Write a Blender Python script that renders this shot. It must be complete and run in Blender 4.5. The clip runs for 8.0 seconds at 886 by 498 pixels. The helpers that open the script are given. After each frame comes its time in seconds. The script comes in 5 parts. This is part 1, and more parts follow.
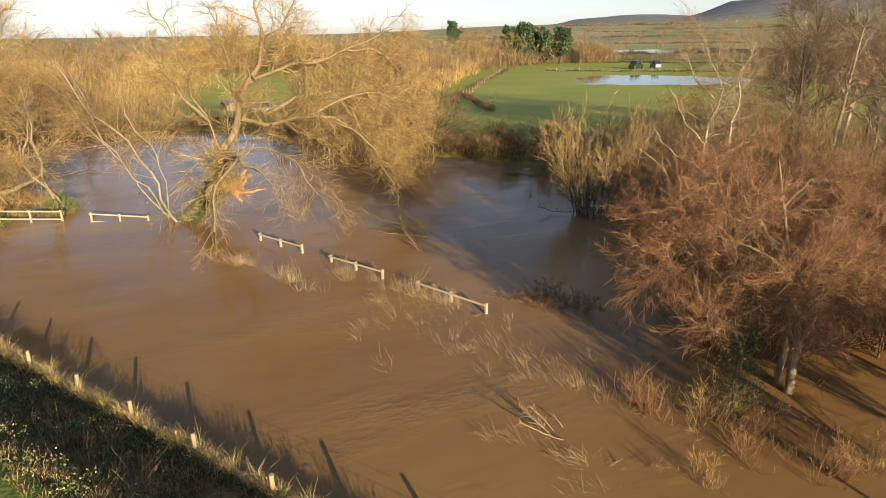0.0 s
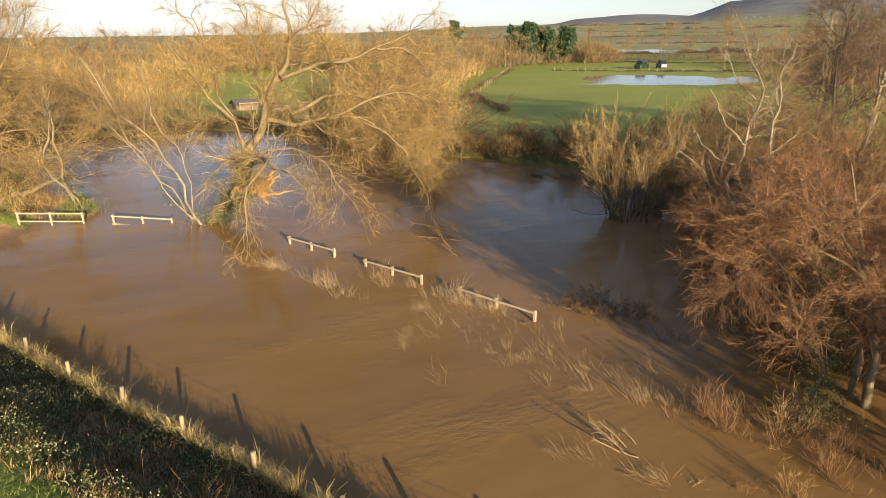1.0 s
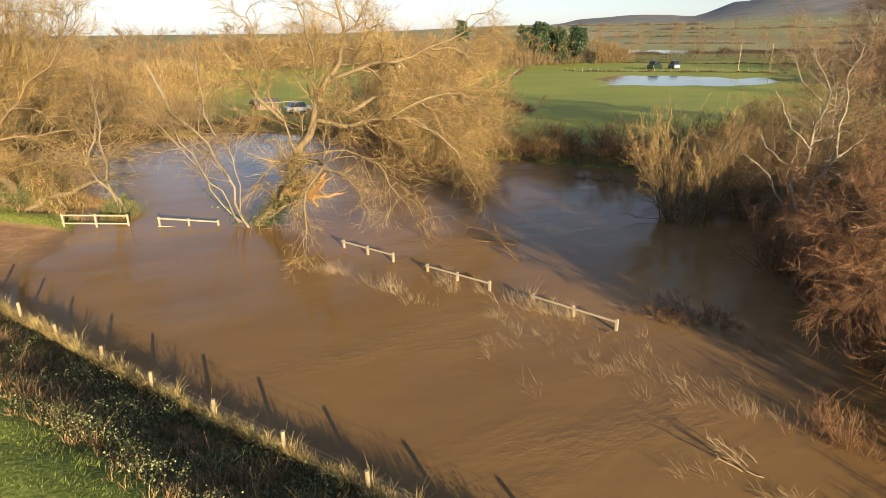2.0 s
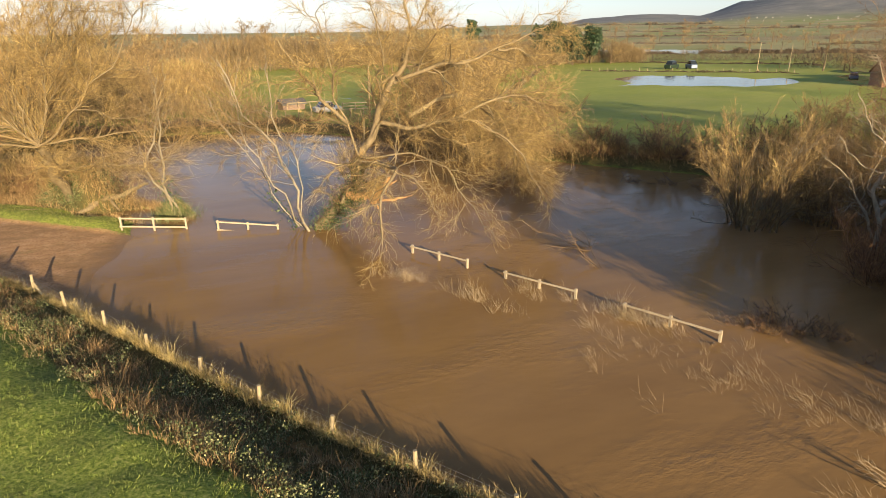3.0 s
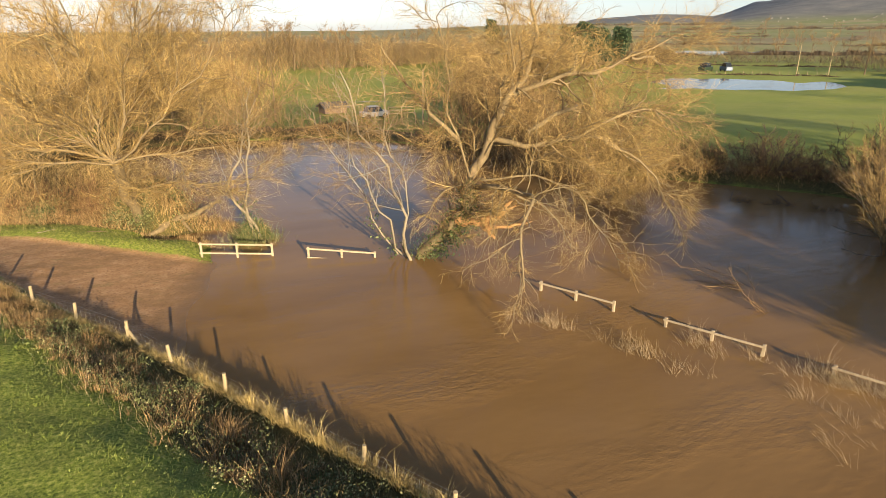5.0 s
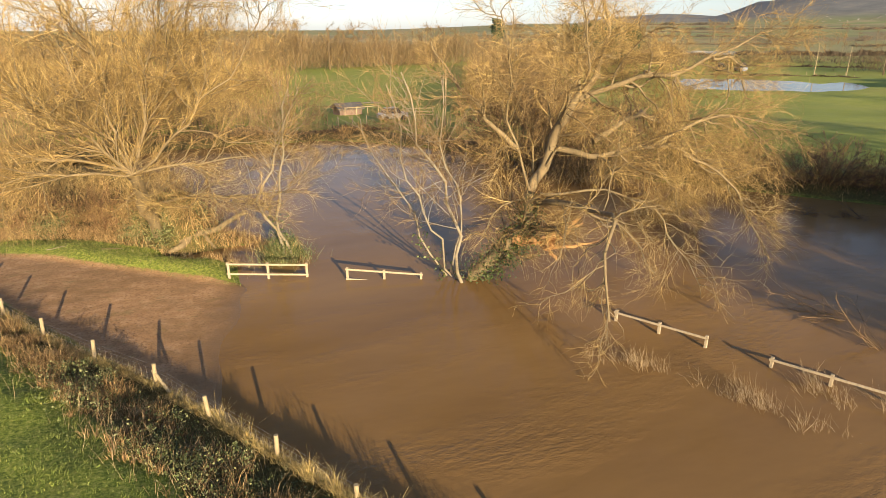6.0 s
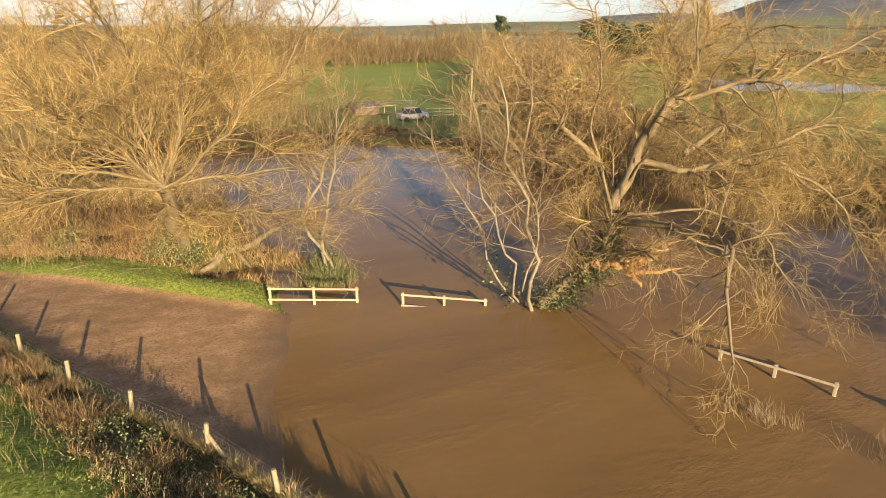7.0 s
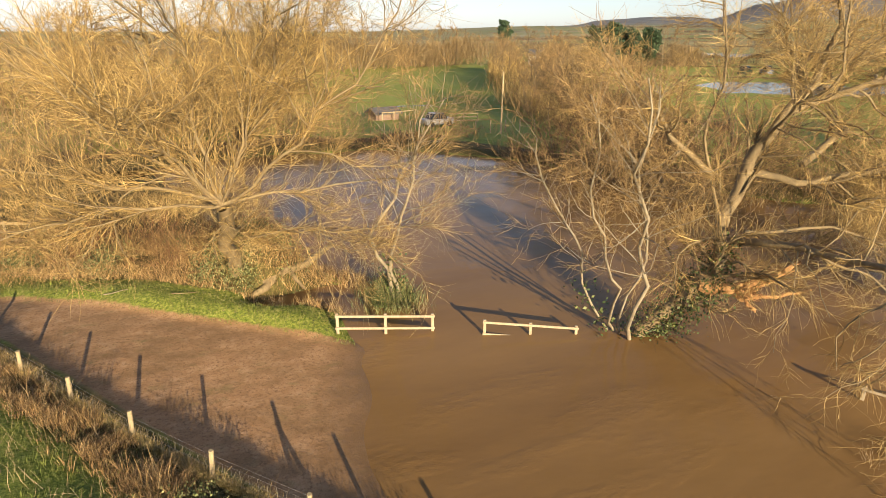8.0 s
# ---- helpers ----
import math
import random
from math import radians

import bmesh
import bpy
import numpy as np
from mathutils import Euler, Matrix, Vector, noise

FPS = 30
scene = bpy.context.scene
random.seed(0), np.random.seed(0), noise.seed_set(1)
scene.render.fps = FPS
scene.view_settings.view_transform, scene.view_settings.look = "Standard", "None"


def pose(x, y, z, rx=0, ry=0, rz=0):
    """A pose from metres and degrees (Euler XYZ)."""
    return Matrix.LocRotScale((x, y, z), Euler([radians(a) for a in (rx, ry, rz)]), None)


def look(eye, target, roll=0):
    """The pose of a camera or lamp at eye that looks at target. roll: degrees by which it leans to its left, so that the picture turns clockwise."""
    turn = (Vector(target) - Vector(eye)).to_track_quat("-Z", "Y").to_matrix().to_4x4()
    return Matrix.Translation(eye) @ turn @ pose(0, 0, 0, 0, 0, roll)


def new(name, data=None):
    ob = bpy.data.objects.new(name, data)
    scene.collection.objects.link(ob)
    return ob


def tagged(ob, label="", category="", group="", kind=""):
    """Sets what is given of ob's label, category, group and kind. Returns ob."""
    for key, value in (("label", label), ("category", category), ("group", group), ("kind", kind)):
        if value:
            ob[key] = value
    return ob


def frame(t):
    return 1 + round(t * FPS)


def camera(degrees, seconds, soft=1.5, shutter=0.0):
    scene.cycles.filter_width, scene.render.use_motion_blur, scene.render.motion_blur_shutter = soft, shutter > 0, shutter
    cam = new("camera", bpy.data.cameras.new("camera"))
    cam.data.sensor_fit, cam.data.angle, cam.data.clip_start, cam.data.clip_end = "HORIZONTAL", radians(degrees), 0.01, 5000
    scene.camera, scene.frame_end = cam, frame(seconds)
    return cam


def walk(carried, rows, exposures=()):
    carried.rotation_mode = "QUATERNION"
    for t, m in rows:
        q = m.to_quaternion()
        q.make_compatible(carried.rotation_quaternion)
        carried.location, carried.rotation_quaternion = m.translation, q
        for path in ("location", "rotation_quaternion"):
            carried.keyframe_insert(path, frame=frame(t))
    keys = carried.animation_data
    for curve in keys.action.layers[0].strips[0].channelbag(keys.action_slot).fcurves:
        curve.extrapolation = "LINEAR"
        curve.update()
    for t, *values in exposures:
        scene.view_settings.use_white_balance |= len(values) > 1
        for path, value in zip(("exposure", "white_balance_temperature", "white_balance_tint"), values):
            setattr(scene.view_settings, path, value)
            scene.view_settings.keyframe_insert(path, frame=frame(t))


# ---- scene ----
cam = camera(71.5, 8.0, soft=0.8)
PATH = [
    (0, (-1.431, 2.232, 10.665), (-0.718, 3.977, 9.996), -0.8),
    (0.5, (-1.937, 2.85, 10.611), (-1.225, 4.595, 9.941), -0.8),
    (1, (-2.823, 3.717, 10.625), (-2.107, 5.46, 9.955), -0.7),
    (1.5, (-3.905, 4.569, 10.639), (-3.19, 6.313, 9.969), -0.6),
    (3, (-8.058, 7.475, 10.732), (-7.361, 9.225, 10.06), -0.5),
    (3.5, (-9.329, 8.538, 10.861), (-8.638, 10.29, 10.187), -0.4),
    (4, (-10.409, 10.005, 10.979), (-9.727, 11.76, 10.304), -0.4),
    (4.5, (-11.121, 11.597, 11.063), (-10.445, 13.354, 10.389), -0.3),
    (6, (-12.779, 17.339, 10.915), (-12.11, 19.099, 10.239), -0.1),
    (6.5, (-13.434, 19.297, 10.858), (-12.764, 21.056, 10.181), 0.0),
    (7, (-14.309, 21.377, 10.887), (-13.634, 23.131, 10.203), 0.3),
    (7.5, (-15.237, 23.12, 10.835), (-14.56, 24.873, 10.15), 0.3),
    (8, (-16.374, 24.995, 10.621), (-15.693, 26.752, 9.95), 0.1),
]
walk(cam, [(t, look(eye, target, roll)) for t, eye, target, roll in PATH])

# ---- light ----
SUN_EL, SUN_TURN = 11.0, 2.5      # the sun stands low behind the path; shadows run along +y
world = bpy.data.worlds.new("sky")
scene.world = world
world.use_nodes = True
wn = world.node_tree.nodes
sky = wn.new("ShaderNodeTexSky")
sky.sky_type, sky.sun_disc = "NISHITA", False
sky.sun_elevation, sky.sun_rotation = radians(SUN_EL), radians(180 - SUN_TURN)
sky.air_density, sky.dust_density, sky.ozone_density = 1.0, 0.35, 1.5
wn["Background"].inputs["Strength"].default_value = 0.066
haze = wn.new("ShaderNodeHueSaturation")
haze.inputs["Saturation"].default_value = 0.58
tint = wn.new("ShaderNodeMix")
tint.data_type, tint.blend_type = "RGBA", "MULTIPLY"
tint.inputs[0].default_value, tint.inputs[7].default_value = 1.0, (0.86, 0.96, 1.2, 1)
world.node_tree.links.new(sky.outputs["Color"], haze.inputs["Color"])
world.node_tree.links.new(haze.outputs["Color"], tint.inputs[6])
world.node_tree.links.new(tint.outputs[2], wn["Background"].inputs["Color"])
sun = new("sun", bpy.data.lights.new("sun", "SUN"))
sun.data.energy, sun.data.angle, sun.data.color = 5.0, radians(0.5), (1.0, 0.77, 0.475)
sun.matrix_world = look((0, 0, 60), (-60 * math.tan(radians(SUN_TURN)) / math.tan(radians(SUN_EL)), 60 / math.tan(radians(SUN_EL)), 0))
scene.view_settings.exposure = 1.34


# ---- materials ----
def nodes_of(name):
    m = bpy.data.materials.new(name)
    m.use_nodes = True
    t = m.node_tree
    return m, t, t.nodes["Principled BSDF"]


def put(t, kind, **values):
    n = t.nodes.new(kind)
    for k, v in values.items():
        n.inputs[k.replace("_", " ")].default_value = v
    return n


def ramp(t, source, stops):
    n = t.nodes.new("ShaderNodeValToRGB")
    e = n.color_ramp.elements
    while len(e) < len(stops):
        e.new(0.5)
    for el, (p, c) in zip(e, stops):
        el.position, el.color = p, (*c, 1)
    t.links.new(source, n.inputs["Fac"])
    return n.outputs["Color"]


def mix(t, fac, a, b):
    n = t.nodes.new("ShaderNodeMix")
    n.data_type = "RGBA"
    for s, v in ((0, fac), (6, a), (7, b)):
        if isinstance(v, (int, float)):
            n.inputs[s].default_value = v
        elif isinstance(v, tuple):
            n.inputs[s].default_value = (*v, 1)
        else:
            t.links.new(v, n.inputs[s])
    return n.outputs[2]


def coords(t, scale=(1, 1, 1), turn=0.0):
    g = t.nodes.new("ShaderNodeNewGeometry")
    m = t.nodes.new("ShaderNodeMapping")
    m.inputs["Scale"].default_value, m.inputs["Rotation"].default_value = scale, (0, 0, radians(turn))
    t.links.new(g.outputs["Position"], m.inputs["Vector"])
    return m.outputs["Vector"]


def grain(t, vec, scale, detail=4.0, rough=0.55):
    n = put(t, "ShaderNodeTexNoise", Scale=scale, Detail=detail, Roughness=rough)
    t.links.new(vec, n.inputs["Vector"])
    return n.outputs["Fac"]


def bump(t, bsdf, source, strength, distance):
    n = put(t, "ShaderNodeBump", Strength=strength, Distance=distance)
    t.links.new(source, n.inputs["Height"])
    t.links.new(n.outputs["Normal"], bsdf.inputs["Normal"])


def twig_material(name, a, b, c, rough=0.75):
    """Bark and twigs: each piece takes its own tone, with lichen grain along it."""
    m, t, p = nodes_of(name)
    g = t.nodes.new("ShaderNodeNewGeometry")
    tone = ramp(t, g.outputs["Random Per Island"], [(0.0, a), (0.55, b), (1.0, c)])
    n = grain(t, coords(t), 3.0)
    spots = ramp(t, n, [(0.35, (0.55, 0.55, 0.55)), (0.7, (1.15, 1.15, 1.1))])
    mul = t.nodes.new("ShaderNodeMix")
    mul.data_type, mul.blend_type = "RGBA", "MULTIPLY"
    mul.inputs[0].default_value = 1.0
    t.links.new(tone, mul.inputs[6])
    t.links.new(spots, mul.inputs[7])
    t.links.new(mul.outputs[2], p.inputs["Base Color"])
    p.inputs["Roughness"].default_value = rough
    return m


def bark_material(name, a, b, c, scale=6.0, depth=0.02):
    m, t, p = nodes_of(name)
    v = coords(t, (1, 1, 0.35))
    n = grain(t, v, scale, 6.0, 0.65)
    big = grain(t, coords(t), 0.9)
    col = ramp(t, n, [(0.3, a), (0.55, b), (0.75, c)])
    col = mix(t, big, col, b)
    t.links.new(col, p.inputs["Base Color"])
    p.inputs["Roughness"].default_value = 0.85
    bump(t, p, n, 0.7, depth)
    return m


def plain(name, color, rough=0.6, metal=0.0, vary=0.25, scale=8.0):
    m, t, p = nodes_of(name)
    n = grain(t, coords(t), scale)
    lo = tuple(c * (1 - vary) for c in color)
    hi = tuple(min(1, c * (1 + vary)) for c in color)
    t.links.new(ramp(t, n, [(0.3, lo), (0.7, hi)]), p.inputs["Base Color"])
    p.inputs["Roughness"].default_value, p.inputs["Metallic"].default_value = rough, metal
    bump(t, p, n, 0.2, 0.01)
    return m


def ground_material():
    m, t, p = nodes_of("ground")

    def mask(name):
        a = t.nodes.new("ShaderNodeAttribute")
        a.attribute_name = name
        return a.outputs["Fac"]

    v = coords(t)
    fine, mid, big = grain(t, v, 9.0, 6.0, 0.7), grain(t, v, 0.8, 5.0), grain(t, v, 0.06, 4.0)
    grass = ramp(t, fine, [(0.36, (0.07, 0.105, 0.016)), (0.5, (0.19, 0.245, 0.036)), (0.64, (0.38, 0.39, 0.10))])
    grass = mix(t, ramp(t, mid, [(0.4, (0, 0, 0)), (0.7, (0.6, 0.6, 0.6))]), grass, (0.10, 0.115, 0.03))
    field = ramp(t, big, [(0.3, (0.21, 0.255, 0.045)), (0.5, (0.25, 0.285, 0.055)), (0.7, (0.31, 0.31, 0.075))])
    field = mix(t, 0.35, field, ramp(t, mid, [(0.3, (0.19, 0.25, 0.04)), (0.7, (0.30, 0.33, 0.07))]))
    plots = put(t, "ShaderNodeTexVoronoi", Scale=0.0065)
    t.links.new(coords(t, (1, 1.5, 1), 38), plots.inputs["Vector"])
    pick = t.nodes.new("ShaderNodeSeparateColor")
    t.links.new(plots.outputs["Color"], pick.inputs[0])
    far = ramp(t, pick.outputs[0], [(0.0, (0.19, 0.26, 0.08)), (0.3, (0.33, 0.29, 0.15)), (0.5, (0.20, 0.26, 0.085)), (0.7, (0.22, 0.18, 0.10)), (1.0, (0.37, 0.34, 0.19))])
    far = mix(t, 0.35, far, ramp(t, grain(t, v, 0.03, 4.0), [(0.3, (0.13, 0.13, 0.06)), (0.7, (0.30, 0.27, 0.14))]))
    mud = ramp(t, grain(t, v, 2.2, 6.0, 0.65), [(0.25, (0.29, 0.17, 0.085)), (0.5, (0.40, 0.245, 0.13)), (0.75, (0.52, 0.345, 0.20))])
    mud = mix(t, ramp(t, fine, [(0.5, (0, 0, 0)), (0.66, (0.75, 0.75, 0.75))]), mud, (0.17, 0.10, 0.05))
    worn = grain(t, coords(t, (0.55, 0.9, 1)), 0.8, 5.0, 0.6)
    mud = mix(t, ramp(t, worn, [(0.42, (0, 0, 0)), (0.68, (0.75, 0.75, 0.75))]), mud, (0.20, 0.125, 0.06))
    mud = mix(t, ramp(t, grain(t, coords(t, (0.5, 0.8, 1)), 1.9, 6.0, 0.7), [(0.56, (0, 0, 0)), (0.70, (0.5, 0.5, 0.5))]), mud, (0.20, 0.17, 0.07))
    scrub = ramp(t, fine, [(0.3, (0.035, 0.035, 0.013)), (0.55, (0.10, 0.085, 0.028)), (0.75, (0.19, 0.145, 0.057))])
    # wooded hill tone, with distance haze painted in as its blue-grey cast
    hazed_hill = ramp(t, grain(t, v, 0.012, 6.0, 0.65), [(0.35, (0.12, 0.13, 0.135)), (0.55, (0.17, 0.175, 0.175)), (0.75, (0.24, 0.225, 0.20))])

    def soft(name):
        add = t.nodes.new("ShaderNodeMath")
        add.operation = "MULTIPLY_ADD"
        t.links.new(mid, add.inputs[0])
        add.inputs[1].default_value = 0.5
        t.links.new(mask(name), add.inputs[2])
        return ramp(t, add.outputs[0], [(0.62, (0, 0, 0)), (0.88, (1, 1, 1))])

    col = mix(t, soft("field"), grass, field)
    col = mix(t, soft("scrub"), col, scrub)
    place = t.nodes.new("ShaderNodeSeparateXYZ")
    t.links.new(v, place.inputs[0])
    level = t.nodes.new("ShaderNodeMath")
    level.operation = "MULTIPLY_ADD"
    t.links.new(mid, level.inputs[0])
    level.inputs[1].default_value = 0.10
    t.links.new(place.outputs[2], level.inputs[2])
    wet = ramp(t, level.outputs[0], [(0.04, (1, 1, 1)), (0.16, (0, 0, 0))])
    mud = mix(t, wet, mud, (0.165, 0.10, 0.045))
    col = mix(t, soft("mud"), col, mud)
    col = mix(t, mask("far"), col, far)
    col = mix(t, mask("hill"), col, hazed_hill)
    t.links.new(col, p.inputs["Base Color"])
    wetmud = t.nodes.new("ShaderNodeMath")
    wetmud.operation = "MULTIPLY"
    t.links.new(wet, wetmud.inputs[0])
    t.links.new(mask("mud"), wetmud.inputs[1])
    gloss = put(t, "ShaderNodeMapRange")
    t.links.new(wetmud.outputs[0], gloss.inputs[0])
    gloss.inputs[3].default_value, gloss.inputs[4].default_value = 0.9, 0.28
    t.links.new(gloss.outputs[0], p.inputs["Roughness"])
    p.inputs["Specular IOR Level"].default_value = 0.25
    inv = t.nodes.new("ShaderNodeMath")
    inv.operation = "MULTIPLY_ADD"
    t.links.new(mask("mud"), inv.inputs[0])
    inv.inputs[1].default_value, inv.inputs[2].default_value = -0.4, 1.0
    rough = t.nodes.new("ShaderNodeMath")
    rough.operation = "MULTIPLY"
    t.links.new(fine, rough.inputs[0])
    t.links.new(inv.outputs[0], rough.inputs[1])
    bump(t, p, rough.outputs[0], 0.6, 0.035)
    return m


def water_material(name, a, b, ripple=1.0):
    m, t, p = nodes_of(name)
    # the stream runs along (0.53, -0.85): ripples and silt are drawn out that way
    v = coords(t, (0.45, 1.0, 1), 58)
    silt = grain(t, coords(t, (0.07, 0.22, 1), 58), 1.0, 6.0, 0.62)
    t.links.new(ramp(t, silt, [(0.3, a), (0.7, b)]), p.inputs["Base Color"])
    p.inputs["Roughness"].default_value = 0.07
    p.inputs["IOR"].default_value, p.inputs["Specular IOR Level"].default_value = 1.33, 0.16
    small, wide = grain(t, v, 4.4, 5.0, 0.7), grain(t, v, 0.55, 3.0)
    patches = ramp(t, grain(t, coords(t, (0.25, 0.7, 1), 58), 0.45, 4.0), [(0.5, (0.08, 0.08, 0.08)), (0.72, (1, 1, 1))])
    add = t.nodes.new("ShaderNodeMath")
    add.operation = "MULTIPLY"
    t.links.new(small, add.inputs[0])
    t.links.new(patches, add.inputs[1])
    both = t.nodes.new("ShaderNodeMath")
    both.operation = "MULTIPLY_ADD"
    t.links.new(wide, both.inputs[0])
    both.inputs[1].default_value = 0.45
    t.links.new(add.outputs[0], both.inputs[2])
    bump(t, p, both.outputs[0], 0.6 * ripple, 0.07)
    return m


WATER = water_material("flood_water", (0.19, 0.112, 0.045), (0.262, 0.16, 0.065))
POND = water_material("pond_water", (0.11, 0.09, 0.06), (0.13, 0.11, 0.08), 0.3)
GROUND = ground_material()
GOLD = twig_material("willow_twigs", (0.16, 0.10, 0.035), (0.40, 0.27, 0.095), (0.64, 0.48, 0.21))
PALE = bark_material("willow_bark", (0.075, 0.055, 0.032), (0.20, 0.152, 0.082), (0.35, 0.28, 0.16))
BROWN = twig_material("brown_twigs", (0.085, 0.05, 0.022), (0.24, 0.145, 0.06), (0.36, 0.23, 0.10))
RUSSET = twig_material("russet_twigs", (0.09, 0.045, 0.025), (0.25, 0.125, 0.06), (0.40, 0.235, 0.105))
DULL = twig_material("wood_twigs", (0.13, 0.09, 0.045), (0.22, 0.155, 0.075), (0.32, 0.235, 0.12))
BRANCH = bark_material("brown_bark", (0.05, 0.035, 0.02), (0.14, 0.10, 0.055), (0.26, 0.19, 0.11))
DARK = bark_material("dark_bark", (0.03, 0.024, 0.018), (0.08, 0.062, 0.045), (0.17, 0.135, 0.095))
GREY = bark_material("grey_bark", (0.09, 0.075, 0.055), (0.27, 0.23, 0.16), (0.45, 0.4, 0.3))
BIRCH = bark_material("birch_bark", (0.09, 0.07, 0.045), (0.27, 0.23, 0.16), (0.45, 0.395, 0.30), 5.0, 0.01)
TORN = bark_material("torn_wood", (0.20, 0.10, 0.04), (0.41, 0.23, 0.095), (0.58, 0.41, 0.24), 9.0, 0.03)
IVY = twig_material("ivy_leaves", (0.035, 0.06, 0.014), (0.08, 0.115, 0.028), (0.17, 0.19, 0.06), 0.6)
PINE = twig_material("pine_needles", (0.02, 0.045, 0.022), (0.04, 0.08, 0.036), (0.075, 0.12, 0.05), 0.6)
STRAW = twig_material("reed_straw", (0.24, 0.165, 0.09), (0.41, 0.30, 0.17), (0.58, 0.46, 0.29))
ROUGH = twig_material("rough_grass", (0.09, 0.06, 0.025), (0.33, 0.20, 0.08), (0.64, 0.46, 0.23))
SEDGE = twig_material("slope_grass", (0.05, 0.065, 0.016), (0.14, 0.15, 0.04), (0.30, 0.28, 0.10))
FRINGE = twig_material("fringe_grass", (0.22, 0.175, 0.06), (0.48, 0.36, 0.135), (0.70, 0.56, 0.28))
# far hedge twigs: paler and greyer than HEDGE, to paint in distance haze
HAZED_WOOD = twig_material("hazed_far_wood", (0.09, 0.078, 0.062), (0.14, 0.118, 0.088), (0.21, 0.17, 0.12))
OCHRE = twig_material("ochre_twigs", (0.13, 0.08, 0.035), (0.30, 0.195, 0.08), (0.45, 0.315, 0.145))
DUSK = twig_material("dark_twigs", (0.08, 0.05, 0.032), (0.14, 0.09, 0.052), (0.23, 0.155, 0.09))
WEED = twig_material("weed_leaves", (0.055, 0.075, 0.02), (0.14, 0.17, 0.055), (0.38, 0.38, 0.19))
BLADE = twig_material("lawn_blades", (0.125, 0.18, 0.025), (0.23, 0.295, 0.042), (0.37, 0.395, 0.10))
HEDGE = twig_material("hedge_twigs", (0.05, 0.038, 0.025), (0.09, 0.066, 0.04), (0.15, 0.105, 0.06))
RAILWOOD = bark_material("pale_rail_wood", (0.20, 0.16, 0.10), (0.35, 0.29, 0.20), (0.46, 0.39, 0.29), 12.0, 0.004)
POSTWOOD = bark_material("post_wood", (0.20, 0.155, 0.09), (0.34, 0.275, 0.165), (0.46, 0.38, 0.24), 12.0, 0.004)
WIRE = plain("galvanised_wire", (0.3, 0.28, 0.25), 0.6, 0.5)


# ---- mesh tools ----
def as_mesh(name, verts, faces, material, smooth=True):
    """A mesh from arrays; faces of one size."""
    me = bpy.data.meshes.new(name)
    verts, faces = np.asarray(verts, np.float32), np.asarray(faces, np.int32)
    k = faces.shape[1]
    me.vertices.add(len(verts))
    me.vertices.foreach_set("co", verts.ravel())
    me.loops.add(faces.size)
    me.loops.foreach_set("vertex_index", faces.ravel())
    me.polygons.add(len(faces))
    me.polygons.foreach_set("loop_start", np.arange(len(faces), dtype=np.int32) * k)
    me.polygons.foreach_set("use_smooth", np.full(len(faces), smooth))
    me.update(calc_edges=True)
    me.materials.append(material)
    return me


def part(name, mesh, parent=None, label=""):
    ob = new(name, mesh)
    ob.parent = parent
    return tagged(ob, label)


def thing(name, place, label, category, group="", kind=""):
    ob = new(name)
    ob.location = place
    return tagged(ob, label, category, group, kind)


def unit(v):
    return v / np.maximum(np.linalg.norm(v, axis=-1, keepdims=True), 1e-9)


def grow(rng, start, way, length, segs, wander, lift):
    """Polylines from many starts at once."""
    pts = [start]
    way = unit(way)
    step = (length / segs)[:, None]
    for _ in range(segs):
        way = unit(way + rng.normal(0, wander, way.shape) + np.array([0, 0, lift]))
        pts.append(pts[-1] + way * step)
    return np.stack(pts, 1)


def sprout(rng, pts, rad, count, lo, hi, spread, ratio, thin, up=0.0):
    """Starts, ways, lengths and radii of shoots along polylines."""
    n, k = pts.shape[:2]
    size = np.linalg.norm(np.diff(pts, axis=1), axis=2).sum(1)
    which = rng.choice(n, count, p=size / size.sum())
    at = lo + (hi - lo) * rng.random(count) ** 0.8
    f = at * (k - 1)
    i = np.minimum(f.astype(int), k - 2)
    w = (f - i)[:, None]
    a, b = pts[which, i], pts[which, i + 1]
    along = unit(b - a)
    side = unit(np.cross(along, rng.normal(size=(count, 3))))
    angle = np.radians(rng.uniform(*spread, count))[:, None]
    way = unit(along * np.cos(angle) + side * np.sin(angle) + np.array([0, 0, up]))
    r = (rad[which, i] * (1 - w[:, 0]) + rad[which, i + 1] * w[:, 0]) * thin
    return a * (1 - w) + b * w, way, size[which] * ratio * (1.15 - 0.6 * at) * rng.uniform(0.6, 1.3, count), r


def taper(r, k, tip=0.25):
    return r[:, None] * np.linspace(1, tip, k)[None]


